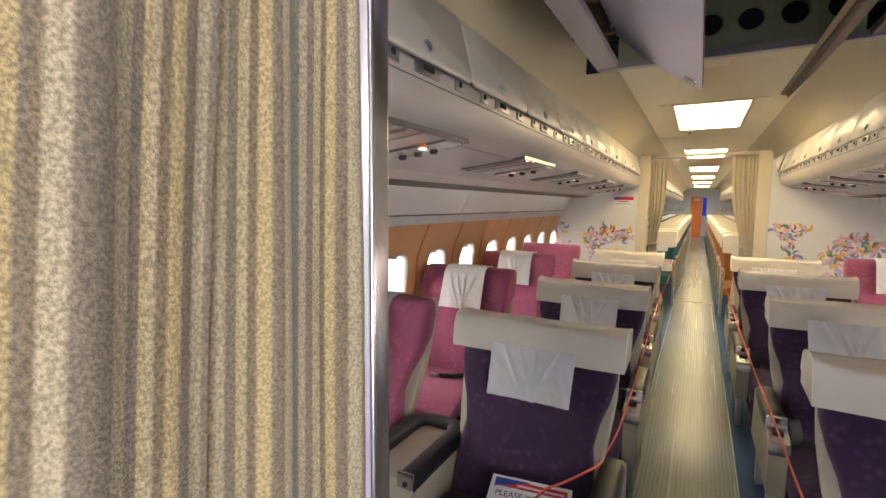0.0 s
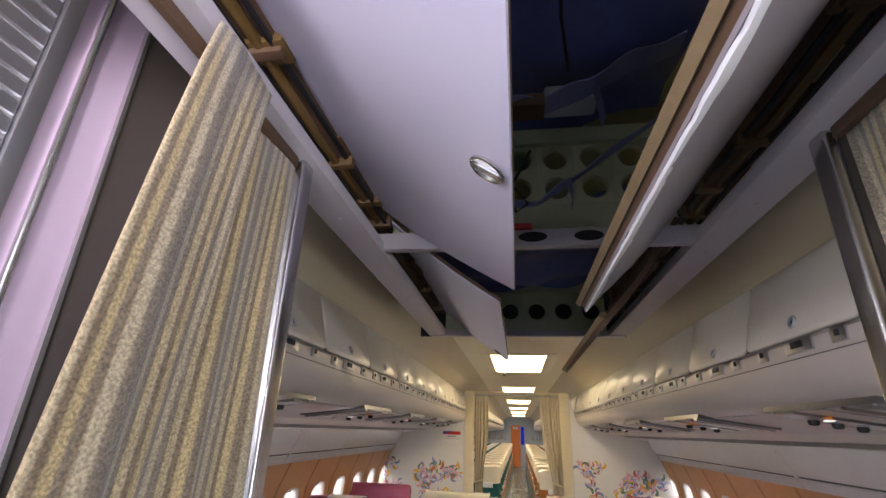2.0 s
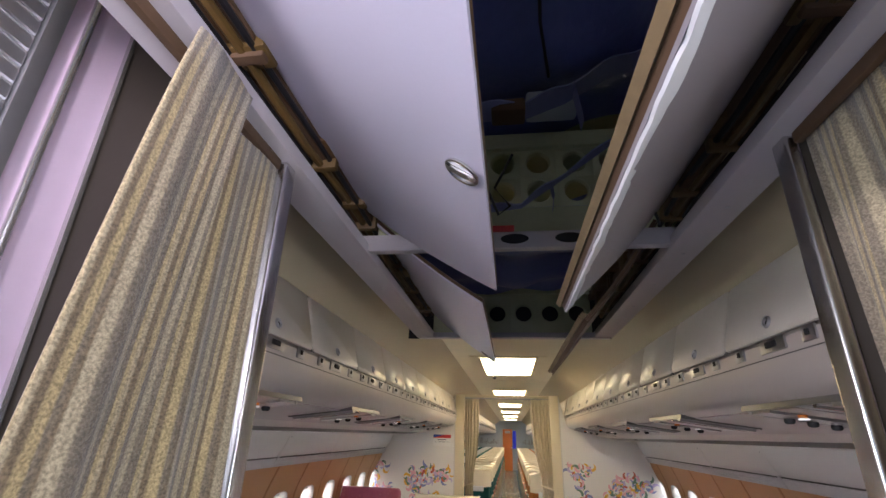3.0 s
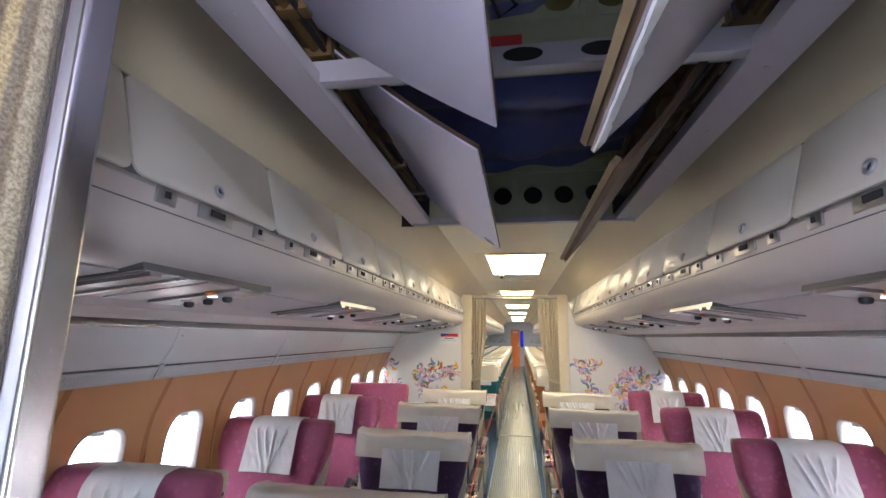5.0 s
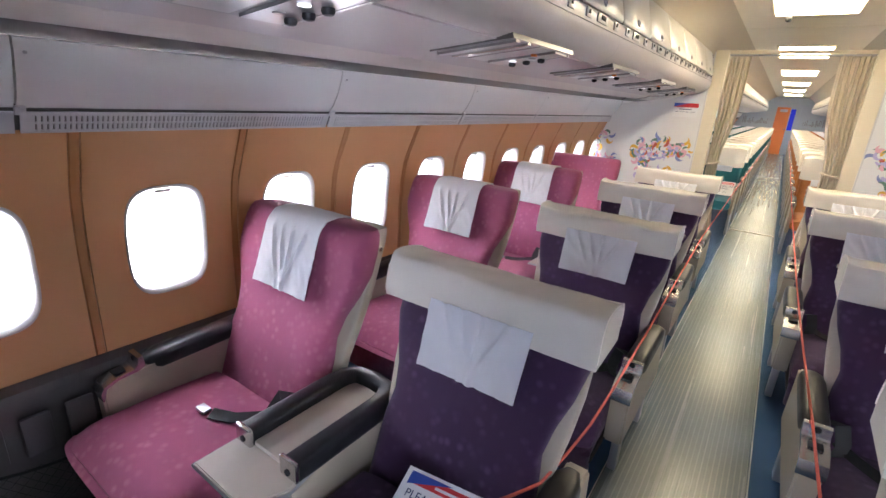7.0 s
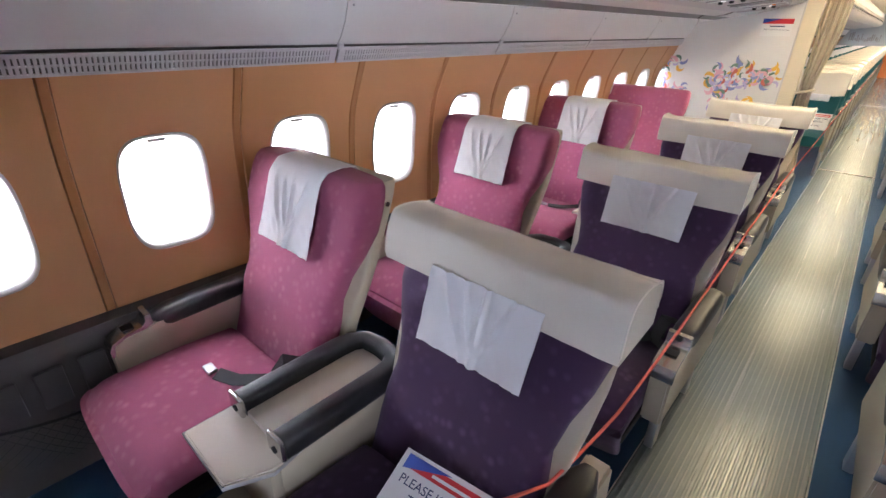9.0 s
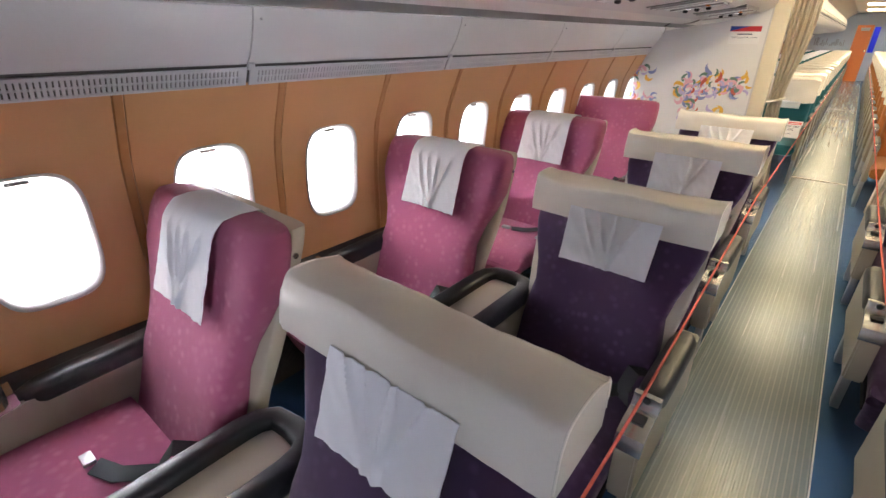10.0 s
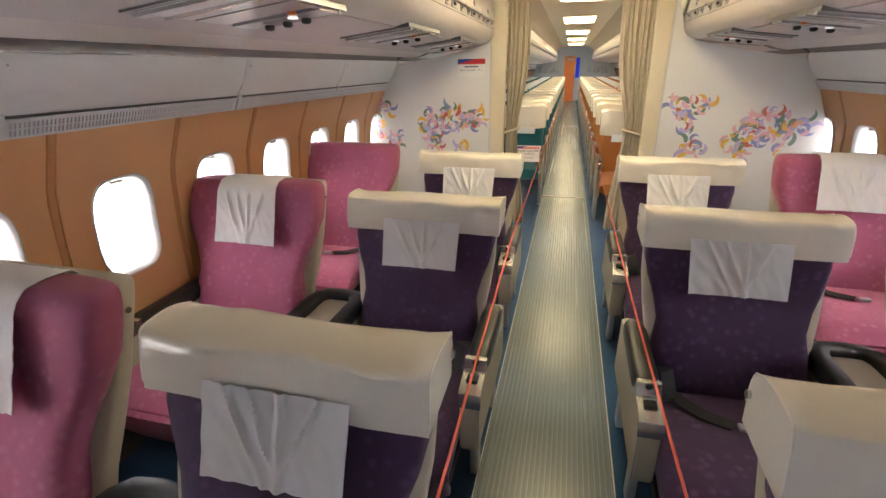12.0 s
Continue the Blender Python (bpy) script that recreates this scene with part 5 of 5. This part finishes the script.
def twin_seat(order):
    """Two seats round a shared console, facing forwards (towards -y). Local x: 0 at the aisle, growing to the window; y = 0 at the row line."""
    root = empty("twin_seat")
    tagged(root, "first-class twin seat in magenta and purple flowered cloth", "airline seat", group="first-class twin seats")
    xa, xw = 0.510, 1.268
    for x, cloth in ((xa, M_PURPLE), (xw, M_BLUSH)):
        off = Matrix.Translation((x, 0, 0))
        for nm, maker, mt in (("backrest", lambda: backrest_mesh(cloth is M_BLUSH), cloth), ("cushion", cushion_mesh, cloth), ("back_shell", lambda: shell_mesh(cloth is M_BLUSH), M_SHELL)):
            bm = maker()
            bmesh.ops.transform(bm, matrix=off, verts=bm.verts)
            part(nm, bm, mt, root, "purple flowered cloth" if mt is M_PURPLE else "magenta flowered cloth" if mt is M_BLUSH else "")
        for s in (-1, 1):
            bm = bmesh.new()
            disc(bm, (x + s * 0.292, front_y(0.90) + 0.132, 0.885), (s, 0, 0), 0.008, 14, 0.006)
            part("pivot_screw", bm, M_CHROME, root)
        # seat pan and belt
        part("seat_pan", new_box(x - 0.25, x + 0.25, -0.72, -0.10, 0.265, 0.305, 0.01), M_DARK, root)
        bm = bmesh.new()
        pts = [Vector((x - 0.20, -0.30, 0.46)), Vector((x - 0.16, -0.36, 0.455)), Vector((x - 0.10, -0.42, 0.452)), Vector((x - 0.03, -0.45, 0.452))]
        rows = [[p + Vector((-0.012, -0.02, 0)), p + Vector((0.012, 0.02, 0.004))] for p in pts]
        sheet(bm, rows, 0.003, (0, 0, 1))
        pts = [Vector((x - 0.235, -0.25, 0.50)), Vector((x - 0.20, -0.31, 0.53)), Vector((x - 0.19, -0.35, 0.48)), Vector((x - 0.20, -0.37, 0.445))]
        rows = [[p + Vector((-0.02, -0.012, 0)), p + Vector((0.02, 0.012, 0.004))] for p in pts]
        sheet(bm, rows, 0.003, (0, 0, 1))
        fix_normals(bm)
        belt = part("seat_belt", bm, M_BELT, root, "black lap belt")
        part("buckle", new_box(x - 0.02, x + 0.025, -0.470, -0.440, 0.452, 0.464, 0.003), M_ALU, belt)
    # armrests
    ARM = 0.592
    for x, wall_side in ((0.228, 0), (1.522, 1)):
        bm = bmesh.new()
        arm_pad(bm, x, -0.525 if wall_side else -0.47, -0.06, ARM, 0.038, 0.036, 0.015)
        fix_normals(bm)
        arm = part("armrest", bm, M_BLACK, root, "black padded armrest")
        bm = bmesh.new()
        prof = [(-0.595, 0.30), (-0.60, 0.50), (-0.592, 0.525), (-0.555, 0.545), (-0.48, 0.553), (-0.46, 0.56), (0.0, 0.56), (0.03, 0.30)]
        loft(bm, [[(x + dx, y, z) for y, z in prof] for dx in (-0.030, 0.030)])
        fix_normals(bm)
        bmesh.ops.bevel(bm, geom=bm.edges, offset=0.007, segments=2, affect="EDGES")
        side_ = part("arm_side", bm, M_SHELL, root, "beige arm panel")
        bm = bmesh.new()
        prof = [(-0.603, 0.485), (-0.606, 0.512), (-0.595, 0.535), (-0.555, 0.553), (-0.50, 0.560), (-0.488, 0.575), (-0.486, 0.597), (-0.470, 0.600), (-0.466, 0.56), (-0.49, 0.548), (-0.55, 0.543), (-0.588, 0.525), (-0.596, 0.49)]
        loft(bm, [[(x + dx, y, z) for y, z in prof] for dx in (-0.034, 0.034)])
        fix_normals(bm)
        cap = part("arm_cap", bm, M_CAP, root, "polished metal arm cap")
        part("ash_slot", new_box(x - 0.018, x + 0.018, -0.556, -0.520, 0.556, 0.5615, 0.002), M_DARK, cap)
        bm = bmesh.new()
        disc(bm, (x, -0.4875, 0.585), (0, -1, 0), 0.010, 14, 0.003)
        part("recline_button", bm, M_DARK, cap)
        if wall_side:
            for o in [cap] + list(cap.children):
                o.data.transform(Matrix.Translation((0, -0.055, 0)))
            side_.data.transform(Matrix.Translation((0, -0.055, 0)))
        part("leg", new_box(x - 0.014, x + 0.014, -0.50, -0.44, 0.0, 0.30, 0.004), M_ALU, root)
        part("leg", new_box(x - 0.014, x + 0.014, -0.12, -0.06, 0.0, 0.30, 0.004), M_ALU, root)
    # console with its U-shaped arm
    xc = 0.870
    part("console", new_box(xc - 0.115, xc + 0.115, -0.52, -0.06, 0.12, 0.535, 0.012), M_SHELL, root)
    part("table_leaf", new_box(xc - 0.062, xc + 0.062, -0.50, -0.115, 0.540, 0.556, 0.006), M_CONSOLE, root)
    bm = bmesh.new()
    out = [(-0.110, -0.44), (-0.127, -0.54), (-0.083, -0.64), (0.125, -0.637), (0.125, -0.51), (0.100, -0.44)]
    loft(bm, [[(xc + a, b, z) for a, b in out] for z in (0.527, 0.539)])
    fix_normals(bm)
    bmesh.ops.bevel(bm, geom=bm.edges, offset=0.004, segments=2, affect="EDGES")
    tr = part("cocktail_tray", bm, M_CONSOLE, root, "pale laminate cocktail tray")
    bm = bmesh.new()
    loft(bm, [[(xc + a * s, -0.53 + (b + 0.53) * s, z) for a, b in out] for s, z in ((1.03, 0.524), (1.035, 0.531), (1.02, 0.5345), (1.0, 0.530))], caps=False)
    fix_normals(bm)
    part("tray_edge", bm, M_ALU, tr)
    bm = bmesh.new()
    path = [(xc - 0.092, -0.50 + 0.04 * k) for k in range(9)] + [(xc - 0.085, -0.13), (xc - 0.06, -0.095), (xc, -0.085), (xc + 0.06, -0.095), (xc + 0.085, -0.13)] + [(xc + 0.092, -0.18 - 0.04 * k) for k in range(9)]
    rings = []
    for i, (px, py) in enumerate(path):
        q0, q1 = path[max(i - 1, 0)], path[min(i + 1, len(path) - 1)]
        d = Vector((q1[0] - q0[0], q1[1] - q0[1])).normalized()
        nx, ny = -d.y, d.x
        rings.append([(px + nx * a, py + ny * a, ARM - 0.036 + b) for a, b in super_ring(18, 0.031, 0.036, 3.4)])
    loft(bm, rings)
    fix_normals(bm)
    u = part("console_arm", bm, M_BLACK, root, "black padded arm looped round the console")
    for px in (xc - 0.092, xc + 0.092):
        part("arm_end_plate", new_box(px - 0.031, px + 0.031, -0.514, -0.501, 0.520, 0.594, 0.005), M_CHROME, u)
        bm = bmesh.new()
        disc(bm, (px, -0.514, 0.555), (0, -1, 0), 0.009, 14, 0.003)
        part("socket", bm, M_DARK, u)
    part("base_box", new_box(xc - 0.10, xc + 0.10, -0.66, -0.10, 0.03, 0.20, 0.02), M_SHELL, root)
    part("side_flap", new_box(xc - 0.112, xc + 0.112, -0.545, -0.515, 0.20, 0.50, 0.008), M_SHELL, root)
    for o in root.children_recursive:
        o.data.transform(Matrix.Scale(SEAT_WIDE, 4, (1, 0, 0)))
        if o.name.split(".")[0] not in ("backrest", "back_shell", "pivot_screw", "leg", "base_box"):
            o.data.transform(Matrix.Translation((0, 0, -SEAT_LOW)))
    return root


def vinyl_cover_mesh(seed):
    """A loose vinyl slip over the top of a backrest; x centred, y from the row line."""
    rnd = random.Random(seed)
    bm = bmesh.new()
    rings = []
    nx = 30
    for k in range(nx + 1):
        u = k / nx
        x = -0.308 + 0.616 * u
        ring = []
        # outline in y, z: front skirt foot, front, top front corner, top back corner, back, back foot
        ln = [(-0.106, 0.845), (-0.105, 0.870), (-0.100, 0.912), (-0.093, 0.946), (-0.086, 0.962), (-0.072, 0.967), (-0.020, 0.970), (0.030, 0.968), (0.058, 0.964), (0.068, 0.950), (0.070, 0.91), (0.066, 0.858)]
        soft = []
        for (ya, za), (yb, zb) in zip(ln, ln[1:]):
            soft += [(0.75 * ya + 0.25 * yb, 0.75 * za + 0.25 * zb), (0.25 * ya + 0.75 * yb, 0.25 * za + 0.75 * zb)]
        ln = [ln[0]] + soft[1:-1] + [ln[-1]]
        last_ = len(ln) - 1
        sag = 0.004 * math.sin(5 * u + seed)
        slump = 0.010 * max(0, (u - 0.86) / 0.14) ** 2 + 0.004 * max(0, (0.1 - u) / 0.1) ** 2
        for i, (y, z) in enumerate(ln):
            f = i / (len(ln) - 1)
            wr = 0.014 * noise.noise(Vector((u * 3.2 + seed, f * 3.5, seed * 0.7))) * min(1, 0.25 + 4 * f * (1 - f)) + 0.004 * noise.noise(Vector((u * 11 - seed, f * 9, seed)))
            dent = 0.010 * math.exp(-((u - 0.90) / 0.035) ** 2 - ((f - 0.24) / 0.09) ** 2)
            peak = 0.017 * (math.exp(-(u / 0.035) ** 2) + math.exp(-((1 - u) / 0.035) ** 2)) * math.exp(-((f - 0.52) / 0.20) ** 2)
            ring.append((x, y + wr + dent, z + peak + sag * (1 if i in (0, last_) else 0.3) + wr * 0.5 * (1 if 0.3 < f < 0.75 else 0) - (slump if 0.25 < f < 0.75 else 0)))
        rings.append(ring)
    outer = rings
    # closed slip: the underside follows the outline a few millimetres in
    loft(bm, outer)
    fix_normals(bm)
    return bm


def linen_mesh(width, z_low, z_high, over, seed):
    """A linen head cloth that follows the backrest; over: it also laps over the top."""
    rows = []
    n = 18
    m = 64
    path = [(front_y(z) - 0.014, z) for z in [z_low + (z_high - z_low) * k / n for k in range(n + 1)]]
    if over:
        path += [(front_y(0.97) - 0.008, 0.965), (front_y(0.98) + 0.015, 0.988), (front_y(0.985) + 0.06, 0.994), (front_y(0.985) + 0.12, 0.990), (front_y(0.97) + 0.156, 0.96), (front_y(0.90) + 0.158, 0.90)]
    for i, (y, z) in enumerate(path):
        row = []
        for j in range(m + 1):
            u = j / m - 0.5
            drape = (1 - i / n) if i < n else 0
            w = width * (1 - 0.04 * (i / len(path)) * (1 if over else -1))
            fold = 0.003 * drape * math.sin(u * 17 + seed + 0.9 * (i / n)) + 0.006 * noise.noise(Vector((u * 9 + i * 0.2, i * 0.16, seed)))
            if not over or i < n:
                for a_, b_ in ((-0.34, 0.30), (-0.16, 0.24), (0.30, -0.26), (0.05, 0.02)):
                    fold += 0.013 * math.exp(-((u - a_ - b_ * drape) / 0.026) ** 2) * (0.35 + 0.65 * math.sin(math.pi * min(1, 0.15 + drape)))
            row.append((u * w, y - abs(fold) - 0.002, z + 0.002 * drape * math.sin(u * 5 + seed)))
        rows.append(row)
    bm = sheet(bmesh.new(), rows, 0.0025, (0, 1, 0) if not over else (0, 0.7, -0.7))
    fix_normals(bm)
    return bm


def mirrored_seat(proto):
    """The starboard twin of a seat: all meshes mirrored in x."""
    root = empty("twin_seat")
    for key in ("label", "category", "group"):
        root[key] = proto[key]
    made = {proto: root}
    for o in proto.children_recursive:
        me = o.data.copy()
        me.transform(Matrix.Scale(-1, 4, (1, 0, 0)))
        me.flip_normals()
        c = new(o.name.split(".")[0], me)
        c.parent = made[o.parent]
        if "label" in o:
            c["label"] = o["label"]
        made[o] = c
    return root


starboard_seat = twin_seat(1)            # local +x to the window
port_seat = mirrored_seat(starboard_seat)
cover_me = [vinyl_cover_mesh(s) for s in (1.0, 2.7, 4.1)]
cover_obs = []
COVER_RING = 22
for bm in cover_me:
    rings_ = [[v.co.copy() for v in bm.verts[a * COVER_RING:a * COVER_RING + COVER_RING]] for a in (0, 30)] if not bm.verts.ensure_lookup_table() else []
    cov = mesh_object("vinyl_headrest_cover", bm, M_VINYL)
    for r_ in rings_:
        mid_ = sum(r_, Vector()) / COVER_RING
        part("piping", tube(bmesh.new(), [p.lerp(mid_, 0.004) for p in r_[1:-1]], 0.0022, 6), M_VINYL, cov, "stitched vinyl seam piping")
    cover_obs.append(cov)
linen_low = mesh_object("linen_head_cloth", linen_mesh(0.306, 0.680, 0.86, False, 1.0), M_LINEN)
linen_high = mesh_object("linen_head_cloth", linen_mesh(0.302, 0.728, 0.945, True, 2.0), M_LINEN)
for o in cover_obs:
    tagged(o, "cream vinyl slip cover over the purple seat headrest", "headrest cover", group="vinyl headrest covers")
tagged(linen_low, "white linen head cloth hanging below the vinyl cover", "head cloth", group="linen head cloths")
tagged(linen_high, "white linen head cloth draped over the magenta headrest", "head cloth", group="linen head cloths")
for k, y in enumerate(ROWS):
    for s, proto in ((-1, port_seat), (1, starboard_seat)):
        dx = (0.03, 0.018, -0.02, -0.045)[k] if s < 0 else (0.085, 0.085, 0.038, 0.045)[k]
        m = Matrix.Translation((dx, y, 0))
        if k == 0:
            proto.matrix_basis = m
        else:
            copy_thing(proto, m)
        copy_thing(cover_obs[(k + (s > 0)) % 3], Matrix.Translation((dx + s * 0.508 * SEAT_WIDE, y, (-0.026, -0.036, -0.036, -0.040)[k])) @ Matrix.Scale((1.055, 1.005, 1.03, 1.03)[k], 4, (1, 0, 0)))
        copy_thing(linen_low, Matrix.Translation((dx + s * 0.505 * SEAT_WIDE, y, -0.002 * k)))
        if not (s < 0 and k == 3):
            copy_thing(linen_high, Matrix.Translation((dx + s * 1.262 * SEAT_WIDE, y, -0.020 + 0.001 * k)))
for o in cover_obs + [linen_low, linen_high]:
    for q in list(o.children_recursive) + [o]:
        bpy.data.objects.remove(q)

# ---- economy seats beyond the doorway ----


def economy_seat(cloth, label, slip):
    root = empty("economy_seat")
    tagged(root, label, "airline seat", group=label)
    bm = bmesh.new()
    rings = []
    for z in (0.36, 0.45, 0.60, 0.80, 0.93, 0.99, 1.01):
        s = 1 if z < 0.98 else 0.93 if z < 1.0 else 0.75
        rings.append([(a, (z - 0.95) * 0.25 + b * s, z) for a, b in super_ring(20, 0.222, 0.055, 4)])
    fix_normals(loft(bm, rings))
    part("backrest", bm, cloth, root)
    bm = bmesh.new()
    fix_normals(loft(bm, [[(a, -0.12 - 0.5 * u, 0.38 + b * e) for a, b in super_ring(20, 0.225, 0.07, 4)] for u, e in ((0, 1), (0.5, 1.05), (0.9, 0.95), (1.0, 0.7))]))
    part("cushion", bm, cloth, root)
    if slip:
        bm = bmesh.new()
        rings = []
        for k in range(9):
            u = k / 8
            e = 1 - 0.1 * abs(2 * u - 1) ** 10
            rings.append([(-0.24 + 0.48 * u, y * e, 0.90 + (z - 0.90) * e + 0.006 * math.sin(9 * u)) for y, z in ((-0.112, 0.78), (-0.086, 0.92), (-0.05, 1.01), (0.0, 1.03), (0.055, 1.02), (0.068, 0.93), (0.05, 0.80))])
        fix_normals(loft(bm, rings))
        part("headrest_cover", bm, M_VINYL, root, "cream vinyl headrest cover")
        part("head_cloth", new_box(-0.13, 0.13, -0.124, -0.116, 0.73, 0.80, 0.003), M_LINEN, root)
    else:
        bm = bmesh.new()
        rows = [[(-0.14 + 0.28 * j / 6, y + 0.003 * math.sin(j * 1.9), z) for j in range(7)] for y, z in ((-0.112, 0.80), (-0.086, 0.90), (-0.062, 0.985), (-0.03, 1.018), (0.02, 1.020), (0.058, 0.99))]
        sheet(bm, rows, 0.003, (0, 0.5, 0.8))
        fix_normals(bm)
        part("head_cloth", bm, M_LINEN, root)
    for x in (-0.232, 0.232):
        bm = bmesh.new()
        arm_pad(bm, x, -0.44, -0.02, 0.60, 0.022, 0.022)
        fix_normals(bm)
        part("armrest", bm, M_BLACK, root)
        part("arm_panel", new_box(x - 0.018, x + 0.018, -0.46, -0.03, 0.26, 0.555, 0.01), M_SHELL, root)
        part("arm_cap", new_box(x - 0.021, x + 0.021, -0.475, -0.44, 0.53, 0.59, 0.008), M_CHROME, root)
        part("leg", new_box(x - 0.013, x + 0.013, -0.40, -0.08, 0.0, 0.262, 0.005), M_ALU, root)
    return root


for s, cloth, word, first in ((-1, M_TEAL, "teal", 9.20), (1, M_RUST, "rust", 8.75)):
    for slip, columns in ((True, (0,)), (False, (1, 2))):
        what = word + " cloth economy seat with " + ("cream vinyl headrest cover" if slip else "small white head cloth")
        proto = economy_seat(cloth, what, slip)
        made = False
        for r in range(18):
            for c in columns:
                m = Matrix.Translation((CX * 0.3 + s * (0.515 + 0.478 * c), first + 0.86 * r, 0)) @ Matrix.Rotation(radians(random.uniform(-1, 1)), 4, "X")
                if not made:
                    proto.matrix_basis = m
                    made = True
                else:
                    copy_thing(proto, m)

# ---- far end of the cabin ----
fe = END - 0.6
for xa, xb in ((CX - 1.75, -0.36), (0.42, CX + 1.75)):
    p = mesh_object("wall_end_" + ("port" if xa < 0 else "starboard"), new_box(xa, xb, fe, fe + 0.05, 0.0, 2.2), M_ENDWALL, smooth=False)
    tagged(p, "pale blue-grey bulkhead at the far end of the cabin", "wall", kind="structure")
rnd = random.Random(5)
for s in (-1, 1):
    root = empty("skyline_motif", (s * 1.0, fe - 0.005, 1.15))
    tagged(root, "dark skyline decoration on the end bulkhead", "decoration", group="end wall decorations")
    for k in range(16):
        x = -0.42 + 0.055 * k
        part("building", new_box(x, x + rnd.uniform(0.02, 0.045), -0.003, 0.003, rnd.uniform(-0.03, 0.02), rnd.uniform(0.06, 0.28)), M_GREY, root)
d = empty("door_1", (-0.12, fe, 0))
tagged(d, "orange rear cabin door standing shut", "door", kind="structure")
part("leaf", new_box(-0.23, 0.21, -0.02, 0.02, 0.0, 1.80, 0.006), M_ORANGEDOOR, d)
part("handle", new_box(0.14, 0.18, -0.05, -0.02, 0.95, 1.02, 0.006), M_CHROME, d)
part("sign_plate", new_box(-0.12, 0.12, -0.026, -0.021, 1.62, 1.72, 0.002), M_WHITE, d)
b = mesh_object("blue_curtain", new_box(0.115, 0.27, fe - 0.02, fe + 0.02, 0.95, 1.74, 0.005), M_BLUECURT)
tagged(b, "bright blue lit panel beside the rear door", "panel")
h = mesh_object("wall_end_head", new_box(-0.36, 0.42, fe, fe + 0.05, 1.82, 2.2), M_ENDWALL, smooth=False)
tagged(h, "pale bulkhead above the rear door", "wall", kind="structure")

# ---- cords along the armrests ----


def cord(pts, label):
    fine = []
    P = [Vector(p) for p in pts]
    for a, b in zip(P, P[1:]):
        for k in range(6):
            t = k / 6
            q = a.lerp(b, t)
            q.z -= 0.006 * math.sin(math.pi * t)
            fine.append(q)
    fine.append(P[-1])
    o = mesh_object("cord", tube(bmesh.new(), fine, 0.0042, 8), M_ROPE)
    tagged(o, label, "cord", group="barrier cords")


cord([(-0.56, 2.135, 0.47), (-0.47, 2.70, 0.50), (-0.37, 3.0, 0.515), (-0.255, 3.20, 0.520), (-0.232, 3.50, 0.515), (-0.238, 4.03, 0.512), (-0.262, 5.10, 0.512), (-0.285, 6.18, 0.512), (-0.25, 8.8, 0.62), (-0.25, 12, 0.62), (-0.25, 24, 0.62)], "thin red barrier cord strung along the armrests")
cord([(0.62, 2.135, 0.47), (0.46, 2.55, 0.49), (0.325, 2.93, 0.512), (0.312, 4.01, 0.512), (0.296, 5.09, 0.512), (0.292, 6.17, 0.512), (0.26, 8.4, 0.62), (0.27, 12, 0.62), (0.27, 24, 0.62)], "thin red barrier cord strung along the armrests")

# notice on the front aisle seat
def notice(at, turn, tip, label):
    n = card("notice", 0.272, 0.194, Matrix.Translation(at) @ Matrix.Rotation(radians(turn), 4, "Z") @ Matrix.Rotation(radians(tip), 4, "X"), label)
    part("header", new_box(-0.122, 0.122, 0.0565, 0.0840, 0.0014, 0.0018), M_REDINK, n)
    bm = bmesh.new()
    v = [bm.verts.new(p) for p in ((-0.122, 0.0880, 0.0023), (-0.122, 0.051, 0.0023), (0.0, 0.0880, 0.0023))]
    bm.faces.new(v)
    part("header_flash", bm, M_BLUEINK, n)
    part("header_print", new_box(-0.044, 0.112, 0.0645, 0.072, 0.0019, 0.0022), M_PAPER, n)
    lettering(n, "PLEASE KEEP OFF", 0.030, Matrix.Translation((0, 0.0295, 0.0016)), M_INK)
    lettering(n, "THE SEATS", 0.030, Matrix.Translation((0, -0.0045, 0.0016)), M_INK)
    lettering(n, "THANK YOU", 0.0215, Matrix.Translation((0, -0.0545, 0.0016)), M_INK)
    part("small_print", new_box(-0.122, -0.0585, -0.0860, -0.0800, 0.0014, 0.0017), M_INK, n)
    return n


notice((-0.445, 3.045, 0.400), 8, 22, "white printed notice lying on the purple seat cushion")
notice((-0.42, 8.80, 0.56), 0, 50, "white printed notice propped on the teal seat")


# ---- stowage pocket and embossed panels on the dark side wall ----
for side in (-1, 1):
    for row_y in ROWS:
        root = empty("side_pocket", (CX + side * 1.69, row_y - 0.75, 0))
        tagged(root, "dark moulded side panel with a sagging net pocket", "stowage pocket", group="side pockets")
        for k in range(4):
            y = -0.22 + 0.115 * k
            part("raised_panel", new_box(-0.004, 0.012, y, y + 0.075, 0.265, 0.40, 0.006), M_DADO, root)
        bm = bmesh.new()
        n = 15
        for a in range(n + 1):
            for d in (-1, 1):
                pts = []
                for k in range(9):
                    t = k / 8
                    y = -0.25 + 0.5 * (a / n) + d * 0.16 * t
                    if -0.26 < y < 0.26:
                        top = 0.275 - 0.05 * math.cos(y * 6) * 1.0
                        pts.append((-side * (0.018 + 0.03 * math.sin(math.pi * (1 - t * 0.7)) * math.cos(y * 5.5)), y, top - 0.15 * t))
                if len(pts) > 2:
                    tube(bm, pts, 0.0014, 4)
        part("net", bm, M_CABLE, root, "black elastic net")
        pts = [(-side * (0.02 + 0.02 * math.cos(y * 5.5)), y, 0.277 - 0.05 * math.cos(y * 6)) for y in [-0.26 + 0.52 * k / 12 for k in range(13)]]
        part("net_hem", tube(bmesh.new(), pts, 0.005, 6), M_BELT, root)
